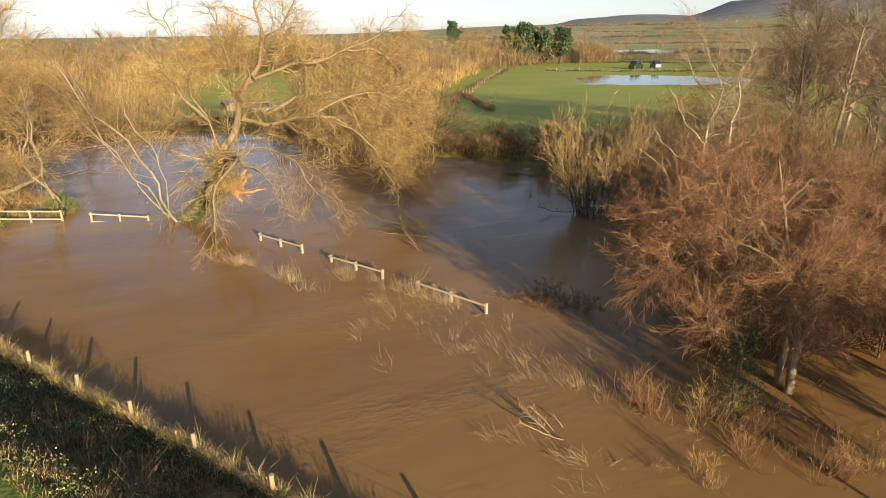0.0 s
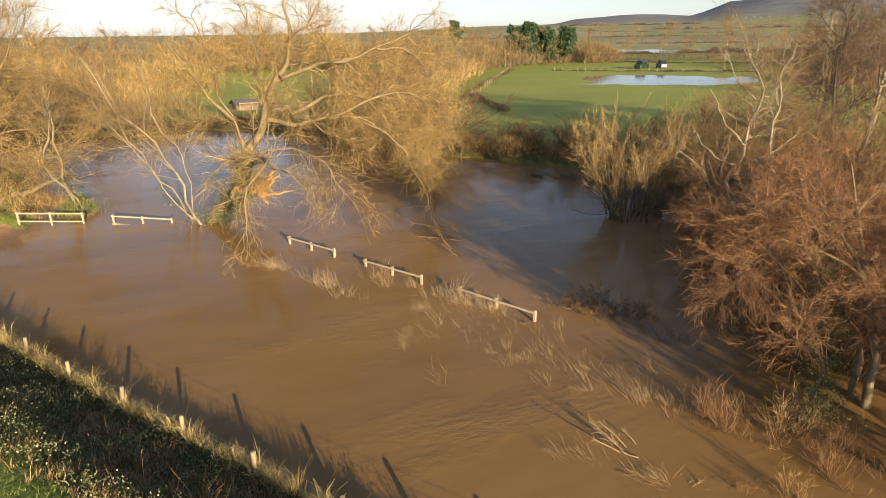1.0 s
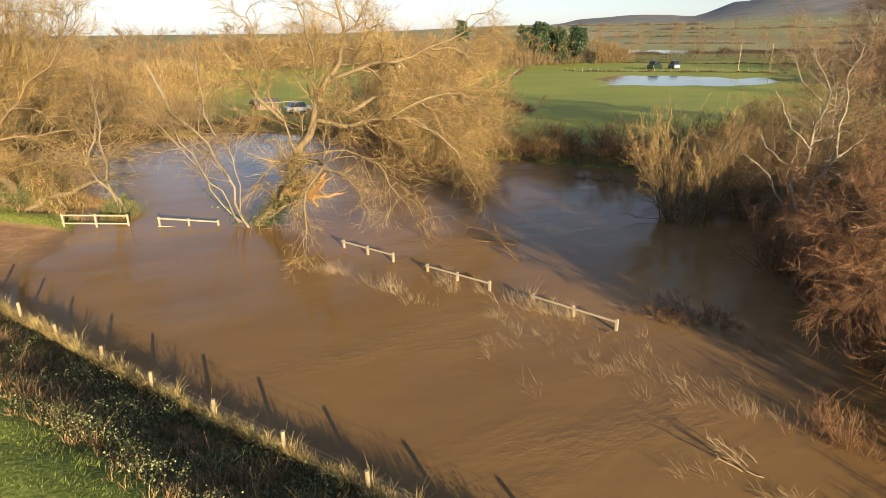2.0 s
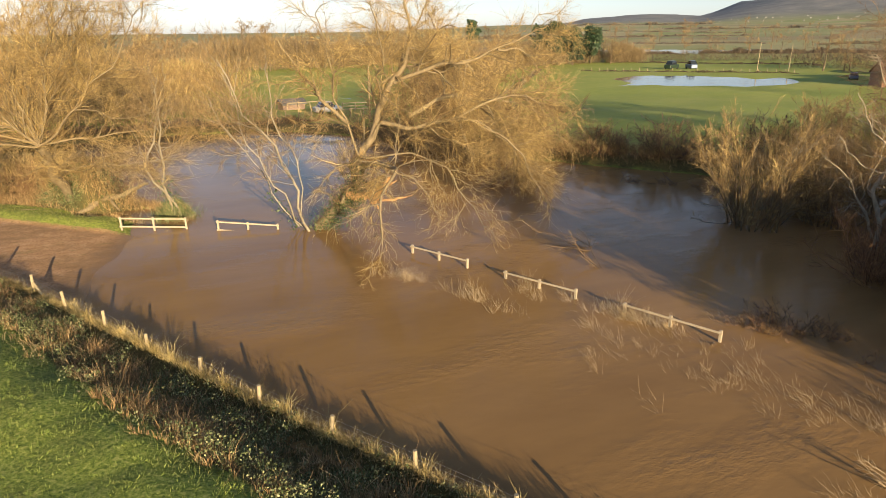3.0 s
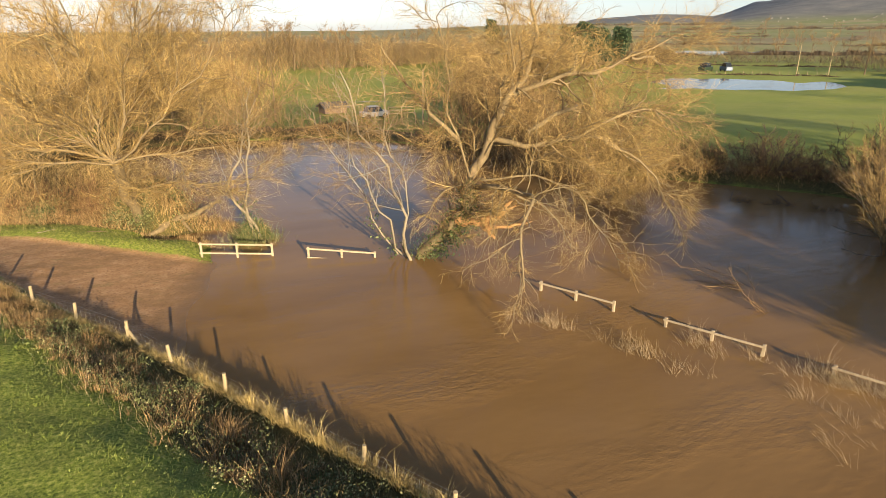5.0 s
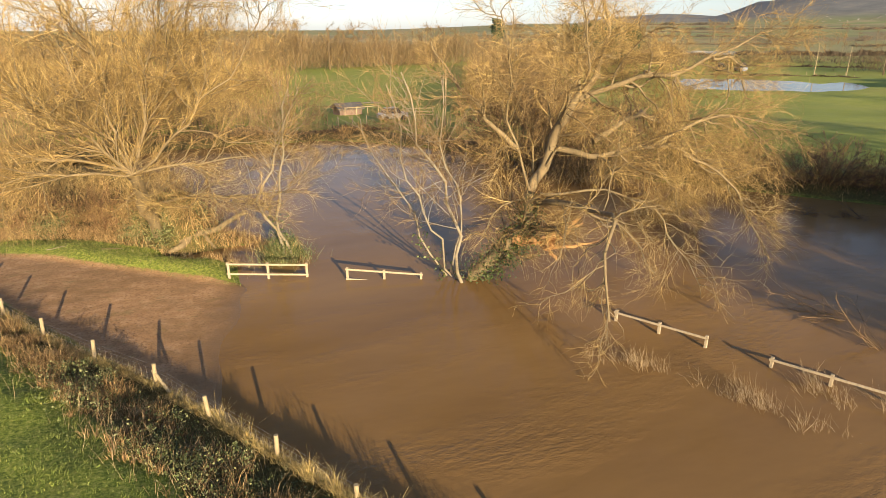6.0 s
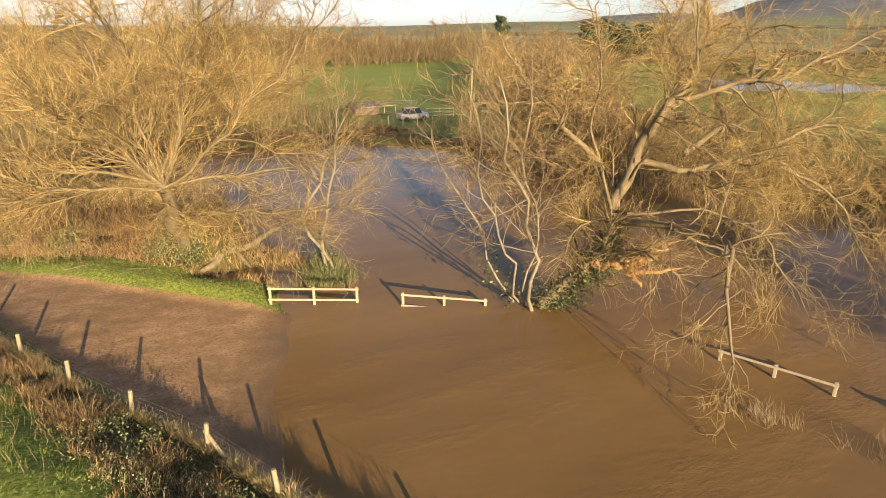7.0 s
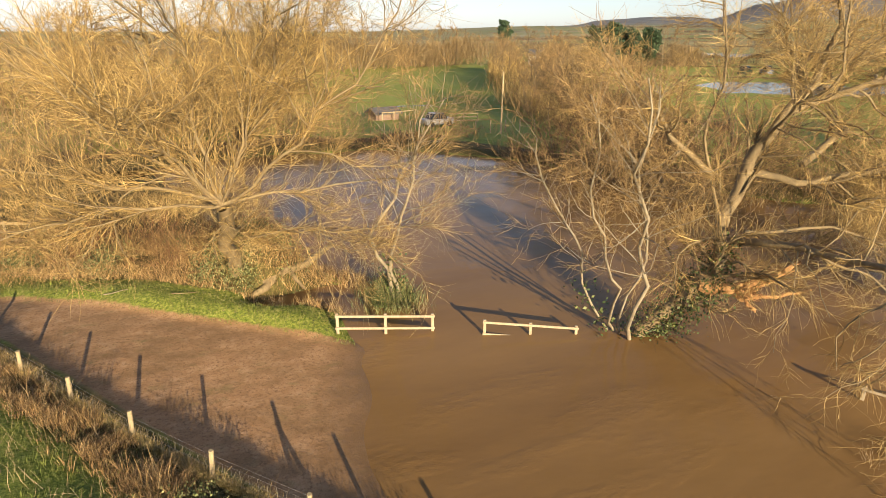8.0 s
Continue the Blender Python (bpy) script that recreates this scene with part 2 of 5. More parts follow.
def tubes(pts, rad, sides):
    n, k = pts.shape[:2]
    along = np.empty_like(pts)
    along[:, 1:-1] = pts[:, 2:] - pts[:, :-2]
    along[:, 0], along[:, -1] = pts[:, 1] - pts[:, 0], pts[:, -1] - pts[:, -2]
    along = unit(along)
    whole = unit(pts[:, -1] - pts[:, 0])
    ref = np.where(np.abs(whole[:, 2:3]) < 0.8, np.array([[0, 0, 1.0]]), np.array([[1.0, 0, 0]]))[:, None]
    u = unit(np.cross(along, ref))
    v = np.cross(along, u)
    a = np.arange(sides) * 2 * np.pi / sides
    ring = u[:, :, None] * np.cos(a)[:, None] + v[:, :, None] * np.sin(a)[:, None]
    verts = (pts[:, :, None] + ring * rad[:, :, None, None]).reshape(-1, 3)
    base = (np.arange(n)[:, None, None] * k + np.arange(k - 1)[None, :, None]) * sides
    s, q = np.arange(sides), (np.arange(sides) + 1) % sides
    faces = np.stack([base + s, base + q, base + sides + q, base + sides + s], -1).reshape(-1, 4)
    return verts, faces


def joined(pieces):
    vs, fs, n = [], [], 0
    for v, f in pieces:
        vs.append(v)
        fs.append(f + n)
        n += len(v)
    return np.concatenate(vs), np.concatenate(fs)


def line(points, k=14):
    """A smooth polyline of k points through the given ones."""
    p = np.array(points, float)
    d = np.r_[0, np.cumsum(np.linalg.norm(np.diff(p, axis=0), axis=1))]
    out = []
    for t in np.linspace(0, d[-1], k):
        i = min(max(np.searchsorted(d, t) - 1, 0), len(p) - 2)
        w = (t - d[i]) / (d[i + 1] - d[i])
        p0, p1, p2, p3 = p[max(i - 1, 0)], p[i], p[i + 1], p[min(i + 2, len(p) - 1)]
        out.append(0.5 * (2 * p1 + (p2 - p0) * w + (2 * p0 - 5 * p1 + 4 * p2 - p3) * w * w + (3 * p1 - p0 - 3 * p2 + p3) * w ** 3))
    return np.array(out)


def leaves(rng, centres, size, flat=0.0):
    """A small four-cornered leaf at each centre, turned at random."""
    n = len(centres)
    a = unit(rng.normal(size=(n, 3)))
    b = unit(np.cross(a, rng.normal(size=(n, 3))))
    s = (size * rng.uniform(0.6, 1.3, n))[:, None]
    a, b = a * s, b * s * 0.7
    v = np.stack([centres - a, centres - b, centres + a, centres + b], 1).reshape(-1, 3)
    return v, np.arange(4 * n).reshape(-1, 4)


def blades(rng, roots, height, width, lean, bend=0.3):
    """Grass blades and stalks: a narrow four-cornered strip, tapered and bent."""
    n = len(roots)
    a = rng.random(n) * 2 * np.pi
    across = np.stack([np.cos(a), np.sin(a), 0 * a], 1) * (width * rng.uniform(0.7, 1.3, n))[:, None]
    tilt = rng.normal(0, lean, (n, 2))
    h = height * rng.uniform(0.5, 1.25, n)
    top = roots + np.stack([tilt[:, 0] * h, tilt[:, 1] * h, h], 1)
    v = np.stack([roots - across, roots + across, top + across * bend, top - across * bend], 1).reshape(-1, 3)
    return v, np.arange(4 * n).reshape(-1, 4)


# ---- ground ----
SX, SY = 0.81, 0.586                 # away from the flood bank's fence, towards the water
DX, DY = 0.586, -0.81                # along the fence
FENCE = 8.3


def fence_line(u):
    """How far out the wire fence stands, along the bank."""
    return np.interp(u, [-60.8, -43.8, -40.9, -38.1, -35.2, -29.6, -23.9, -21, 0], [8.0, 8.18, 8.38, 8.75, 8.6, 8.38, 8.2, 8.18, 8.1])


FB_X = [-200, -60, -7, -2, 3, 8, 13.4, 17, 19.5, 21.7, 23.7, 26, 28, 31, 34, 38, 48, 80, 200]
FB_Y = [80, 80, 80, 80, 77, 71, 61.5, 55.5, 51.6, 49.6, 47.2, 44, 41.3, 37.5, 33, 27, 12, -30, -160]


def green_edge(u):
    """Where the mown top of the bank gives way to rough grass."""
    return np.interp(u, [-60, -44, -38, -31, -25, -18], [7.0, 6.8, 6.3, 5.7, 5.0, 4.7])


def step(a, b, x):
    w = np.clip((x - a) / (b - a), 0, 1)
    return w * w * (3 - 2 * w)


def ripple(x, y, s):
    return np.sin(x / s + 1.3 * np.sin(y / s * 0.7)) * np.cos(y / s * 1.1 + 0.8 * np.sin(x / s * 0.9))


def far_bank(x):
    return np.interp(x, FB_X, FB_Y)


def strip(x, y):
    """Across the grass verge beyond the track: 0 at its near edge, 1 at its far edge."""
    n = (x + 13.3) * 0.546 + (y - 44.85) * 0.838 + 0.12 * ripple(x, y, 0.9)
    return n / 2.3


POOLS = [(107, 131, 19, 17, 0.35), (119, 121, 14, 7, 0.3), (17.5, 128.5, 4.5, 3.0, 0.5), (240, 315, 30, 52, 0.5), (274, 286, 28, 30, 0.5), (330, 290, 36, 32, 0.5), (385, 330, 34, 30, 0.6), (300, 240, 18, 14, 0.5)]


def land(x, y):
    """Height of the ground, and its kinds."""
    x, y = np.asarray(x, float), np.asarray(y, float)
    s, u = x * SX + y * SY, x * DX + y * DY
    foot = np.interp(u, [-60, -44, -35, -28, -21, 0], [0.95, 0.58, 0.30, 0.02, -0.12, -0.2])
    back = FENCE + 0.1 - s
    runs = [0, 0.8, 1.4, 2.0, 2.6, 3.2, 4.0, 5.0, 6.5]
    steep = np.interp(back, runs, [0, 0.07, 0.14, 0.26, 0.44, 0.67, 0.87, 0.96, 1.0])
    gentle = np.interp(back, runs, [0, 0.20, 0.40, 0.60, 0.76, 0.87, 0.95, 0.98, 1.0])
    rise = gentle + (steep - gentle) * step(-39, -27, u)
    bank = foot + (np.interp(u, [-60, -37, -28], [1.5, 1.55, 1.75]) - foot) * rise - 1.2 * step(-8, -14, s)
    bank = bank + 0.05 * ripple(x + 0.3 * y, y, 1.1) + 0.02 * ripple(x, y + 0.5 * x, 0.47)
    bank = bank + np.interp(u, [-60, -40, -28], [0.06, 0.12, 0.36]) * np.exp(-((s - fence_line(u)) / 0.24) ** 2)
    n = strip(x, y)
    edge = np.interp(y, [34, 37, 39, 41, 43, 45.5], [-13.4, -13.5, -13.3, -12.7, -12.2, -11.4])
    track = 0.062 * (edge - x - 0.07 * ripple(x, y, 0.6) - 0.09 * ripple(x, y, 1.4)) + 0.006 * ripple(x + 0.4 * y, y, 0.83)
    track = np.clip(track, -0.7, 0.55)
    verge = np.clip((-12.4 - x) * 0.3, -1, 0.35) * step(0.0, 0.5, n) * step(2.2, 1.6, n)
    scrub = (0.75 + 0.2 * ripple(x, y, 2.0)) * step(-12.0, -15.5, x + 0.35 * np.maximum(y - 52, 0)) * step(1.1, 2.0, n) * step(76, 70, y)
    scrub = scrub + 1.1 * np.exp(-(((x + 10.0) / 0.9) ** 2 + ((y - 47.6) / 1.0) ** 2)) + 1.2 * np.exp(-(((x + 14.6) / 1.7) ** 2 + ((y - 51.8) / 1.2) ** 2))
    pool = -1.5 * np.exp(-(((x + 13.6) / 1.7) ** 2 + ((y - 49.0) / 0.95) ** 2) ** 1.5)
    flood = track * step(56, 50, y) - 0.5 * step(50, 56, y) * step(-20, -14, x)
    flood = flood + verge + scrub + pool
    flood = flood + 0.9 * np.exp(-(((x + 2.2) / 0.9) ** 2 + ((y - 41.9) / 0.8) ** 2))
    w = step(FENCE, FENCE + 1.2, s)
    z = bank * (1 - w) + flood * w
    over = y - far_bank(x)
    r = np.hypot(x, y - 10)
    head = np.degrees(np.arctan2(x, y))
    beyond = np.interp(r, [0, 70, 120, 350, 6000], [0.7, 0.6, -1.6, -1.6, -1.6])
    beyond = beyond + np.interp(r, [350, 800, 1200, 2000, 3500, 6000], [0, 3.6, 9.6, 19.6, 31.6, 41.6]) * step(12, 30, head)
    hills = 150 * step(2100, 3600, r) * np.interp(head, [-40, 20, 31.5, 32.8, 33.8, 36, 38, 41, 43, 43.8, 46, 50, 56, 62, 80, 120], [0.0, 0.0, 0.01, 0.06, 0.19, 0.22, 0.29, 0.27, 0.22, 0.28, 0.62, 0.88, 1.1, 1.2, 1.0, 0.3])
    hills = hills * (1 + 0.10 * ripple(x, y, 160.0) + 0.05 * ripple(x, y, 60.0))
    beyond = beyond + hills + 0.12 * ripple(x, y, 4.0) * step(20, 60, r)
    for cx, cy, ax, ay, deep in POOLS:
        q = np.hypot((x - cx) / ax, (y - cy) / ay) + 0.16 * ripple(x, y, 6.0) + 0.1 * ripple(x, y, 2.6)
        beyond = beyond - deep * step(1.15, 0.8, q)
    b = step(-0.5, 3.0, over + 0.8 * ripple(x, y, 1.7))
    z = z * (1 - b) + beyond * b
    kinds = {
        "mud": w * (1 - b) * np.where(n < 0.1, 1.0, step(0.3, 0.05, n)),
        "field": b * step(6, 14, over),
        "scrub": (1 - w) * (1 - b) * step(-0.3, 0.5, s - green_edge(u)) * 0.9 + (1 - b) * step(0.85, 1.15, n) * step(-11, -13, x) + b * step(9, 4, over) + (1 - w) * (1 - b) * (0.6 * np.exp(-((s - 2.1 - 0.05 * u / 4 - 0.15 * ripple(x, y, 1.7)) / 0.16) ** 2) + 0.65 * np.exp(-((s - 0.5 - 0.05 * u / 4 - 0.15 * ripple(x, y, 1.9)) / 0.2) ** 2)),
        "far": step(230, 420, r),
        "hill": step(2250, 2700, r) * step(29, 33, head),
    }
    return z, kinds


def axis(spans):
    out = [np.arange(a, b, d) for a, b, d in spans]
    return np.concatenate(out)


gx = axis([(-4200, -900, 150), (-900, -200, 35), (-200, -42, 6), (-42, -25, 0.75), (-25, 1, 0.3), (1, 42, 0.85), (42, 240, 4), (240, 420, 9), (420, 900, 25), (900, 4300, 85)])
gy = axis([(-900, -100, 60), (-100, -4, 6), (-4, 12, 0.75), (12, 53, 0.3), (53, 84, 0.8), (84, 240, 4), (240, 420, 9), (420, 900, 25), (900, 4400, 85)])
GX, GY = np.meshgrid(gx, gy)
GZ, KINDS = land(GX, GY)
nx, ny = len(gx), len(gy)
idx = np.arange(nx * ny).reshape(ny, nx)
gf = np.stack([idx[:-1, :-1], idx[:-1, 1:], idx[1:, 1:], idx[1:, :-1]], -1).reshape(-1, 4)
gm = as_mesh("ground", np.stack([GX, GY, GZ], -1).reshape(-1, 3), gf, GROUND)
for key, value in KINDS.items():
    gm.attributes.new(key, "FLOAT", "POINT").data.foreach_set("value", value.ravel().astype(np.float32))
tagged(new("ground", gm), "grassy flood bank, muddy track and green meadows running to low hills", "ground", kind="structure")

# the flood water: one sheet that ends inside the far bank
wx = axis([(-120, -40, 8), (-40, 60, 1.0), (60, 130, 8)])
wy0 = -60.0
rows_ = 110
WX = np.repeat(wx[None], rows_, 0)
WY = wy0 + (far_bank(wx)[None] + 4.0 - wy0) * np.linspace(0, 1, rows_)[:, None]
keep = far_bank(wx) > wy0 + 10
WX, WY = WX[:, keep], WY[:, keep]
wi = np.arange(WX.size).reshape(WX.shape)
wf = np.stack([wi[:-1, :-1], wi[:-1, 1:], wi[1:, 1:], wi[1:, :-1]], -1).reshape(-1, 4)
tagged(new("water", as_mesh("water", np.stack([WX, WY, 0 * WX], -1).reshape(-1, 3), wf, WATER)), "muddy brown flood water with slow ripples over the lane", "water", kind="structure")


# ---- trees ----
def tree_parts(rng, stems, radii, plan, sides=8):
    """Stems are given polylines; plan lists the levels of shoots. Returns the wood and the twigs as meshes' arrays."""
    wood, fine = [], []
    pts, rad = np.stack(stems), np.stack(radii)
    wood.append(tubes(pts, rad, sides))
    sources = [(pts, rad)]
    for lv in plan:
        src, srad = sources[lv.get("of", len(sources) - 1)]
        a, way, ln, r = sprout(rng, src, srad, lv["count"], lv.get("lo", 0.2), lv.get("hi", 1.0), lv["spread"], lv.get("ratio", 0.5), lv.get("thin", 0.6), lv.get("up", 0.0))
        if "length" in lv:
            ln = lv["length"] * rng.uniform(0.55, 1.3, len(ln))
        r = np.clip(r, lv.get("rmin", 0.006), lv.get("rmax", 0.2))
        p = grow(rng, a, way, ln, lv["segs"], lv.get("wander", 0.15), lv.get("lift", 0.0))
        rr = taper(r, lv["segs"] + 1, lv.get("tip", 0.35))
        (fine if lv.get("fine") else wood).append(tubes(p, rr, lv.get("sides", 4)))
        sources.append((p, rr))
    return joined(wood), joined(fine) if fine else None, sources


def build_tree(name, place, label, category, rng, stems, radii, plan, bark, twig, sides=8, group=""):
    root = thing(name, place, label, category, group)
    wood, fine, sources = tree_parts(rng, stems, radii, plan, sides)
    off = np.array(place)
    part("trunk", as_mesh("trunk", wood[0] - off, wood[1], bark), root)
    if fine:
        part("crown", as_mesh("crown", fine[0] - off, fine[1], twig), root, "bare winter twigs")
    return root, sources


def stem(points, r0, r1, k=14):
    """A limb: a smooth line with slow crooks of its own, and its radii."""
    p = line(points, k)
    span = np.linalg.norm(p[-1] - p[0])
    t = np.linspace(0, 1, k)[:, None]
    phase = np.array([p[-1][0] * 3.1, p[-1][1] * 2.3, p[-1][2] * 4.7])
    p = p + 0.023 * span * (np.sin(9.0 * t + phase) + 0.6 * np.sin(21.0 * t + 2 * phase)) * np.sin(np.pi * t) ** 0.5 * np.array([1, 1, 0.7])
    return p, np.linspace(r0, r1, k)


def add_ivy(root, place, rng, path, count, spread, size):
    centres = path[rng.integers(0, len(path), count)] + rng.normal(0, 1, (count, 3)) * np.array([spread, spread, spread])
    part("ivy", as_mesh("ivy", *(lambda v, f: (v - np.array(place), f))(*leaves(rng, centres, size)), IVY, False), root, "dark green ivy leaves")


def willow_left():
    rng = np.random.default_rng(11)
    base, fork = (-15.8, 50.8, 0.6), (-16.1, 46.9, 4.9)
    lines = [
        ([base, (-15.9, 49.2, 2.6), fork], 0.280, 0.27),
        ([fork, (-15.4, 46.6, 6.6), (-14.7, 46.2, 9.2), (-14.0, 45.4, 12.2), (-13.8, 45.0, 15.0)], 0.066, 0.02),
        ([fork, (-14.6, 46.0, 6.2), (-12.9, 45.2, 7.7), (-11.4, 44.7, 9.6), (-10.2, 44.4, 11.6)], 0.064, 0.02),
        ([fork, (-17.3, 45.8, 6.6), (-18.5, 44.6, 8.2), (-20.2, 43.6, 10.2)], 0.072, 0.022),
        ([fork, (-16.4, 46.8, 7.5), (-16.8, 46.6, 10.5), (-17.4, 46.4, 14.5)], 0.072, 0.022),
        ([fork, (-17.8, 47.0, 5.6), (-20.5, 46.8, 6.2), (-23.5, 46.5, 6.9)], 0.070, 0.025),
        ([fork, (-14.0, 46.9, 5.2), (-12.0, 46.5, 5.4), (-9.9, 46.0, 5.5)], 0.063, 0.02),
        ([(-15.9, 49.0, 2.8), (-13.5, 47.2, 3.6), (-11.0, 46.0, 3.75), (-9.2, 45.2, 3.9)], 0.056, 0.02),
        ([fork, (-16.8, 48.6, 7.6), (-17.8, 50.6, 11.0), (-18.5, 52.0, 14.0)], 0.072, 0.022),
        ([fork, (-15.2, 48.6, 7.8), (-13.6, 51.6, 9.8), (-12.6, 54.0, 12.5)], 0.072, 0.022),
        ([fork, (-18.4, 48.2, 7.0), (-21.6, 49.8, 9.4), (-24.4, 51.0, 11.6)], 0.066, 0.022),
        ([fork, (-17.8, 47.6, 6.4), (-19.6, 48.2, 8.1), (-21.6, 49.0, 10.5)], 0.066, 0.02),
        ([fork, (-16.8, 47.2, 6.6), (-17.5, 47.6, 8.4), (-18.4, 48.3, 11.0)], 0.064, 0.02),
        ([fork, (-15.2, 46.6, 6.8), (-14.4, 46.3, 8.8), (-13.2, 46.2, 11.5)], 0.064, 0.02),
        ([fork, (-18.0, 46.0, 5.2), (-20.2, 45.2, 5.4), (-22.4, 44.6, 5.0)], 0.06, 0.02),
    ]
    made = [stem(*l) for l in lines]
    plan = [
        dict(count=230, spread=(20, 65), ratio=0.5, segs=7, wander=0.25, lift=0.03, thin=0.7, rmin=0.016, rmax=0.04, sides=4, lo=0.12),
        dict(count=1800, spread=(18, 60), ratio=0.5, segs=5, wander=0.19, lift=0.05, thin=0.5, rmin=0.010, rmax=0.02, sides=3, fine=True),
        dict(count=11500, spread=(12, 50), length=1.1, segs=3, wander=0.2, lift=0.05, thin=0.6, rmin=0.0056, rmax=0.008, sides=3, fine=True, lo=0.1),
        dict(count=5500, of=1, spread=(18, 65), length=1.2, segs=3, wander=0.2, lift=0.04, thin=0.4, rmin=0.0065, rmax=0.0095, sides=3, fine=True, lo=0.05),
    ]
    plan.append(dict(count=1900, of=0, spread=(15, 70), length=1.1, segs=3, wander=0.22, lift=0.06, thin=0.2, rmin=0.006, rmax=0.009, sides=3, fine=True, lo=0.03, hi=0.6))
    return build_tree("willow_tree", base, "large leaning bare willow with golden twigs on the scrubby bank", "tree", rng, [m[0] for m in made], [m[1] for m in made], plan, PALE, GOLD)


def willow_centre():
    rng = np.random.default_rng(5)
    base = (-2.3, 41.5, -0.3)
    lines = [
        ([base, (-1.5, 41.0, 1.0), (-0.6, 40.6, 2.2), (0.25, 40.7, 3.6), (1.2, 41.1, 5.2), (1.65, 41.0, 6.8)], 0.30, 0.2),
        ([(1.65, 41.0, 6.8), (2.4, 40.4, 8.2), (3.0, 40.2, 10.0), (3.2, 40.4, 13.5)], 0.19, 0.03),
        ([(2.3, 40.5, 8.0), (4.6, 39.6, 8.9), (7.7, 38.9, 9.7), (10.5, 38.6, 10.8)], 0.13, 0.025),
        ([(1.3, 41.1, 5.9), (3.4, 40.0, 5.7), (5.2, 39.5, 5.9), (6.7, 39.0, 5.7), (8.8, 38.4, 4.6)], 0.15, 0.03),
        ([(3.0, 40.3, 6.2), (5.6, 41.2, 7.0), (8.6, 43.2, 6.6), (11.2, 44.8, 4.2), (12.4, 45.1, 1.2)], 0.13, 0.03),
        ([(1.65, 41.0, 6.8), (1.2, 39.4, 8.2), (1.0, 38.3, 9.4), (0.4, 37.8, 12.0)], 0.07, 0.02),
        ([(0.25, 40.7, 3.6), (-0.3, 41.0, 6.0), (-1.2, 40.4, 9.0), (-1.8, 40.0, 11.5)], 0.07, 0.02),
        ([(2.4, 40.4, 8.2), (3.6, 42.2, 10.0), (5.2, 44.0, 11.6), (6.2, 45.0, 13.2)], 0.12, 0.02),
        ([(5.2, 39.5, 5.9), (8.0, 39.0, 7.2), (10.6, 39.2, 6.6), (12.6, 39.8, 4.4)], 0.09, 0.02),
        ([(6.7, 39.0, 5.7), (8.4, 37.4, 4.4), (9.6, 36.2, 1.6)], 0.07, 0.02),
        ([(7.7, 38.9, 9.7), (10.0, 39.8, 9.4), (12.2, 41.0, 7.6)], 0.07, 0.02),
        ([(-0.3, 41.0, 6.0), (-2.0, 42.6, 8.0), (-3.2, 44.0, 10.4)], 0.12, 0.03),
    ]
    made = [stem(*l) for l in lines]
    plan = [
        dict(count=230, spread=(22, 75), ratio=0.38, segs=7, wander=0.27, lift=0.0, thin=0.5, rmin=0.022, rmax=0.06, sides=5, lo=0.15),
        dict(count=1300, spread=(18, 65), ratio=0.5, segs=5, wander=0.22, lift=-0.02, thin=0.5, rmin=0.010, rmax=0.02, sides=3, fine=True),
        dict(count=10500, spread=(12, 55), length=1.05, segs=3, wander=0.22, lift=-0.02, thin=0.6, rmin=0.0065, rmax=0.0095, sides=3, fine=True, lo=0.1),
        dict(count=6500, of=1, spread=(18, 70), length=1.1, segs=3, wander=0.22, lift=-0.01, thin=0.4, rmin=0.0056, rmax=0.008, sides=3, fine=True, lo=0.05),
    ]
    root, src = build_tree("willow_tree", base, "storm-broken bare willow with golden twigs standing in flood water", "tree", rng, [m[0] for m in made], [m[1] for m in made], plan, PALE, GOLD)
    add_ivy(root, base, rng, np.concatenate([made[0][0][:8], made[0][0][1:6] + np.array([0.35, -0.3, -0.2])]), 3600, 0.36, 0.055)
    hung = [stem(*l) for l in [
        ([(0.2, 40.7, 3.5), (0.5, 40.0, 3.75), (0.7, 36.8, 4.4), (0.3, 34.9, 4.3), (-0.5, 33.6, 3.2), (-0.9, 32.8, 1.6)], 0.16, 0.03),
        ([(0.1, 39.6, 4.3), (2.6, 38.0, 4.4), (4.4, 36.4, 3.2), (5.4, 35.4, 0.9)], 0.06, 0.015),
        ([(0.6, 37.6, 4.2), (1.8, 36.4, 3.6), (2.9, 35.2, 1.9)], 0.06, 0.015),
    ]]
    wood, fine, _ = tree_parts(rng, [m[0] for m in hung], [m[1] for m in hung], [
        dict(count=60, spread=(25, 70), ratio=0.34, segs=6, wander=0.26, lift=-0.06, thin=0.5, rmin=0.014, rmax=0.035, sides=4, lo=0.2),
        dict(count=320, spread=(20, 65), length=0.9, segs=4, wander=0.24, lift=-0.04, thin=0.5, rmin=0.007, rmax=0.012, sides=3, fine=True),
        dict(count=1500, spread=(15, 60), length=0.7, segs=3, wander=0.24, lift=-0.04, thin=0.5, rmin=0.005, rmax=0.007, sides=3, fine=True),
    ])
    part("hanging_limb", as_mesh("hanging_limb", wood[0] - np.array(base), wood[1], PALE), root, "broken limb drooping to the water")
    tagged(part("hanging_spray", as_mesh("hanging_spray", fine[0] - np.array(base), fine[1], GOLD), root, "golden twigs trailing over the water"), kind="stuff")
    # brown shoots that crowd the lower trunk
    a, way, ln, r = sprout(rng, made[0][0][None], made[0][1][None], 420, 0.02, 0.62, (25, 85), 0.2, 0.1)
    shoots = grow(rng, a, way, rng.uniform(0.5, 1.7, 420), 4, 0.22, 0.05)
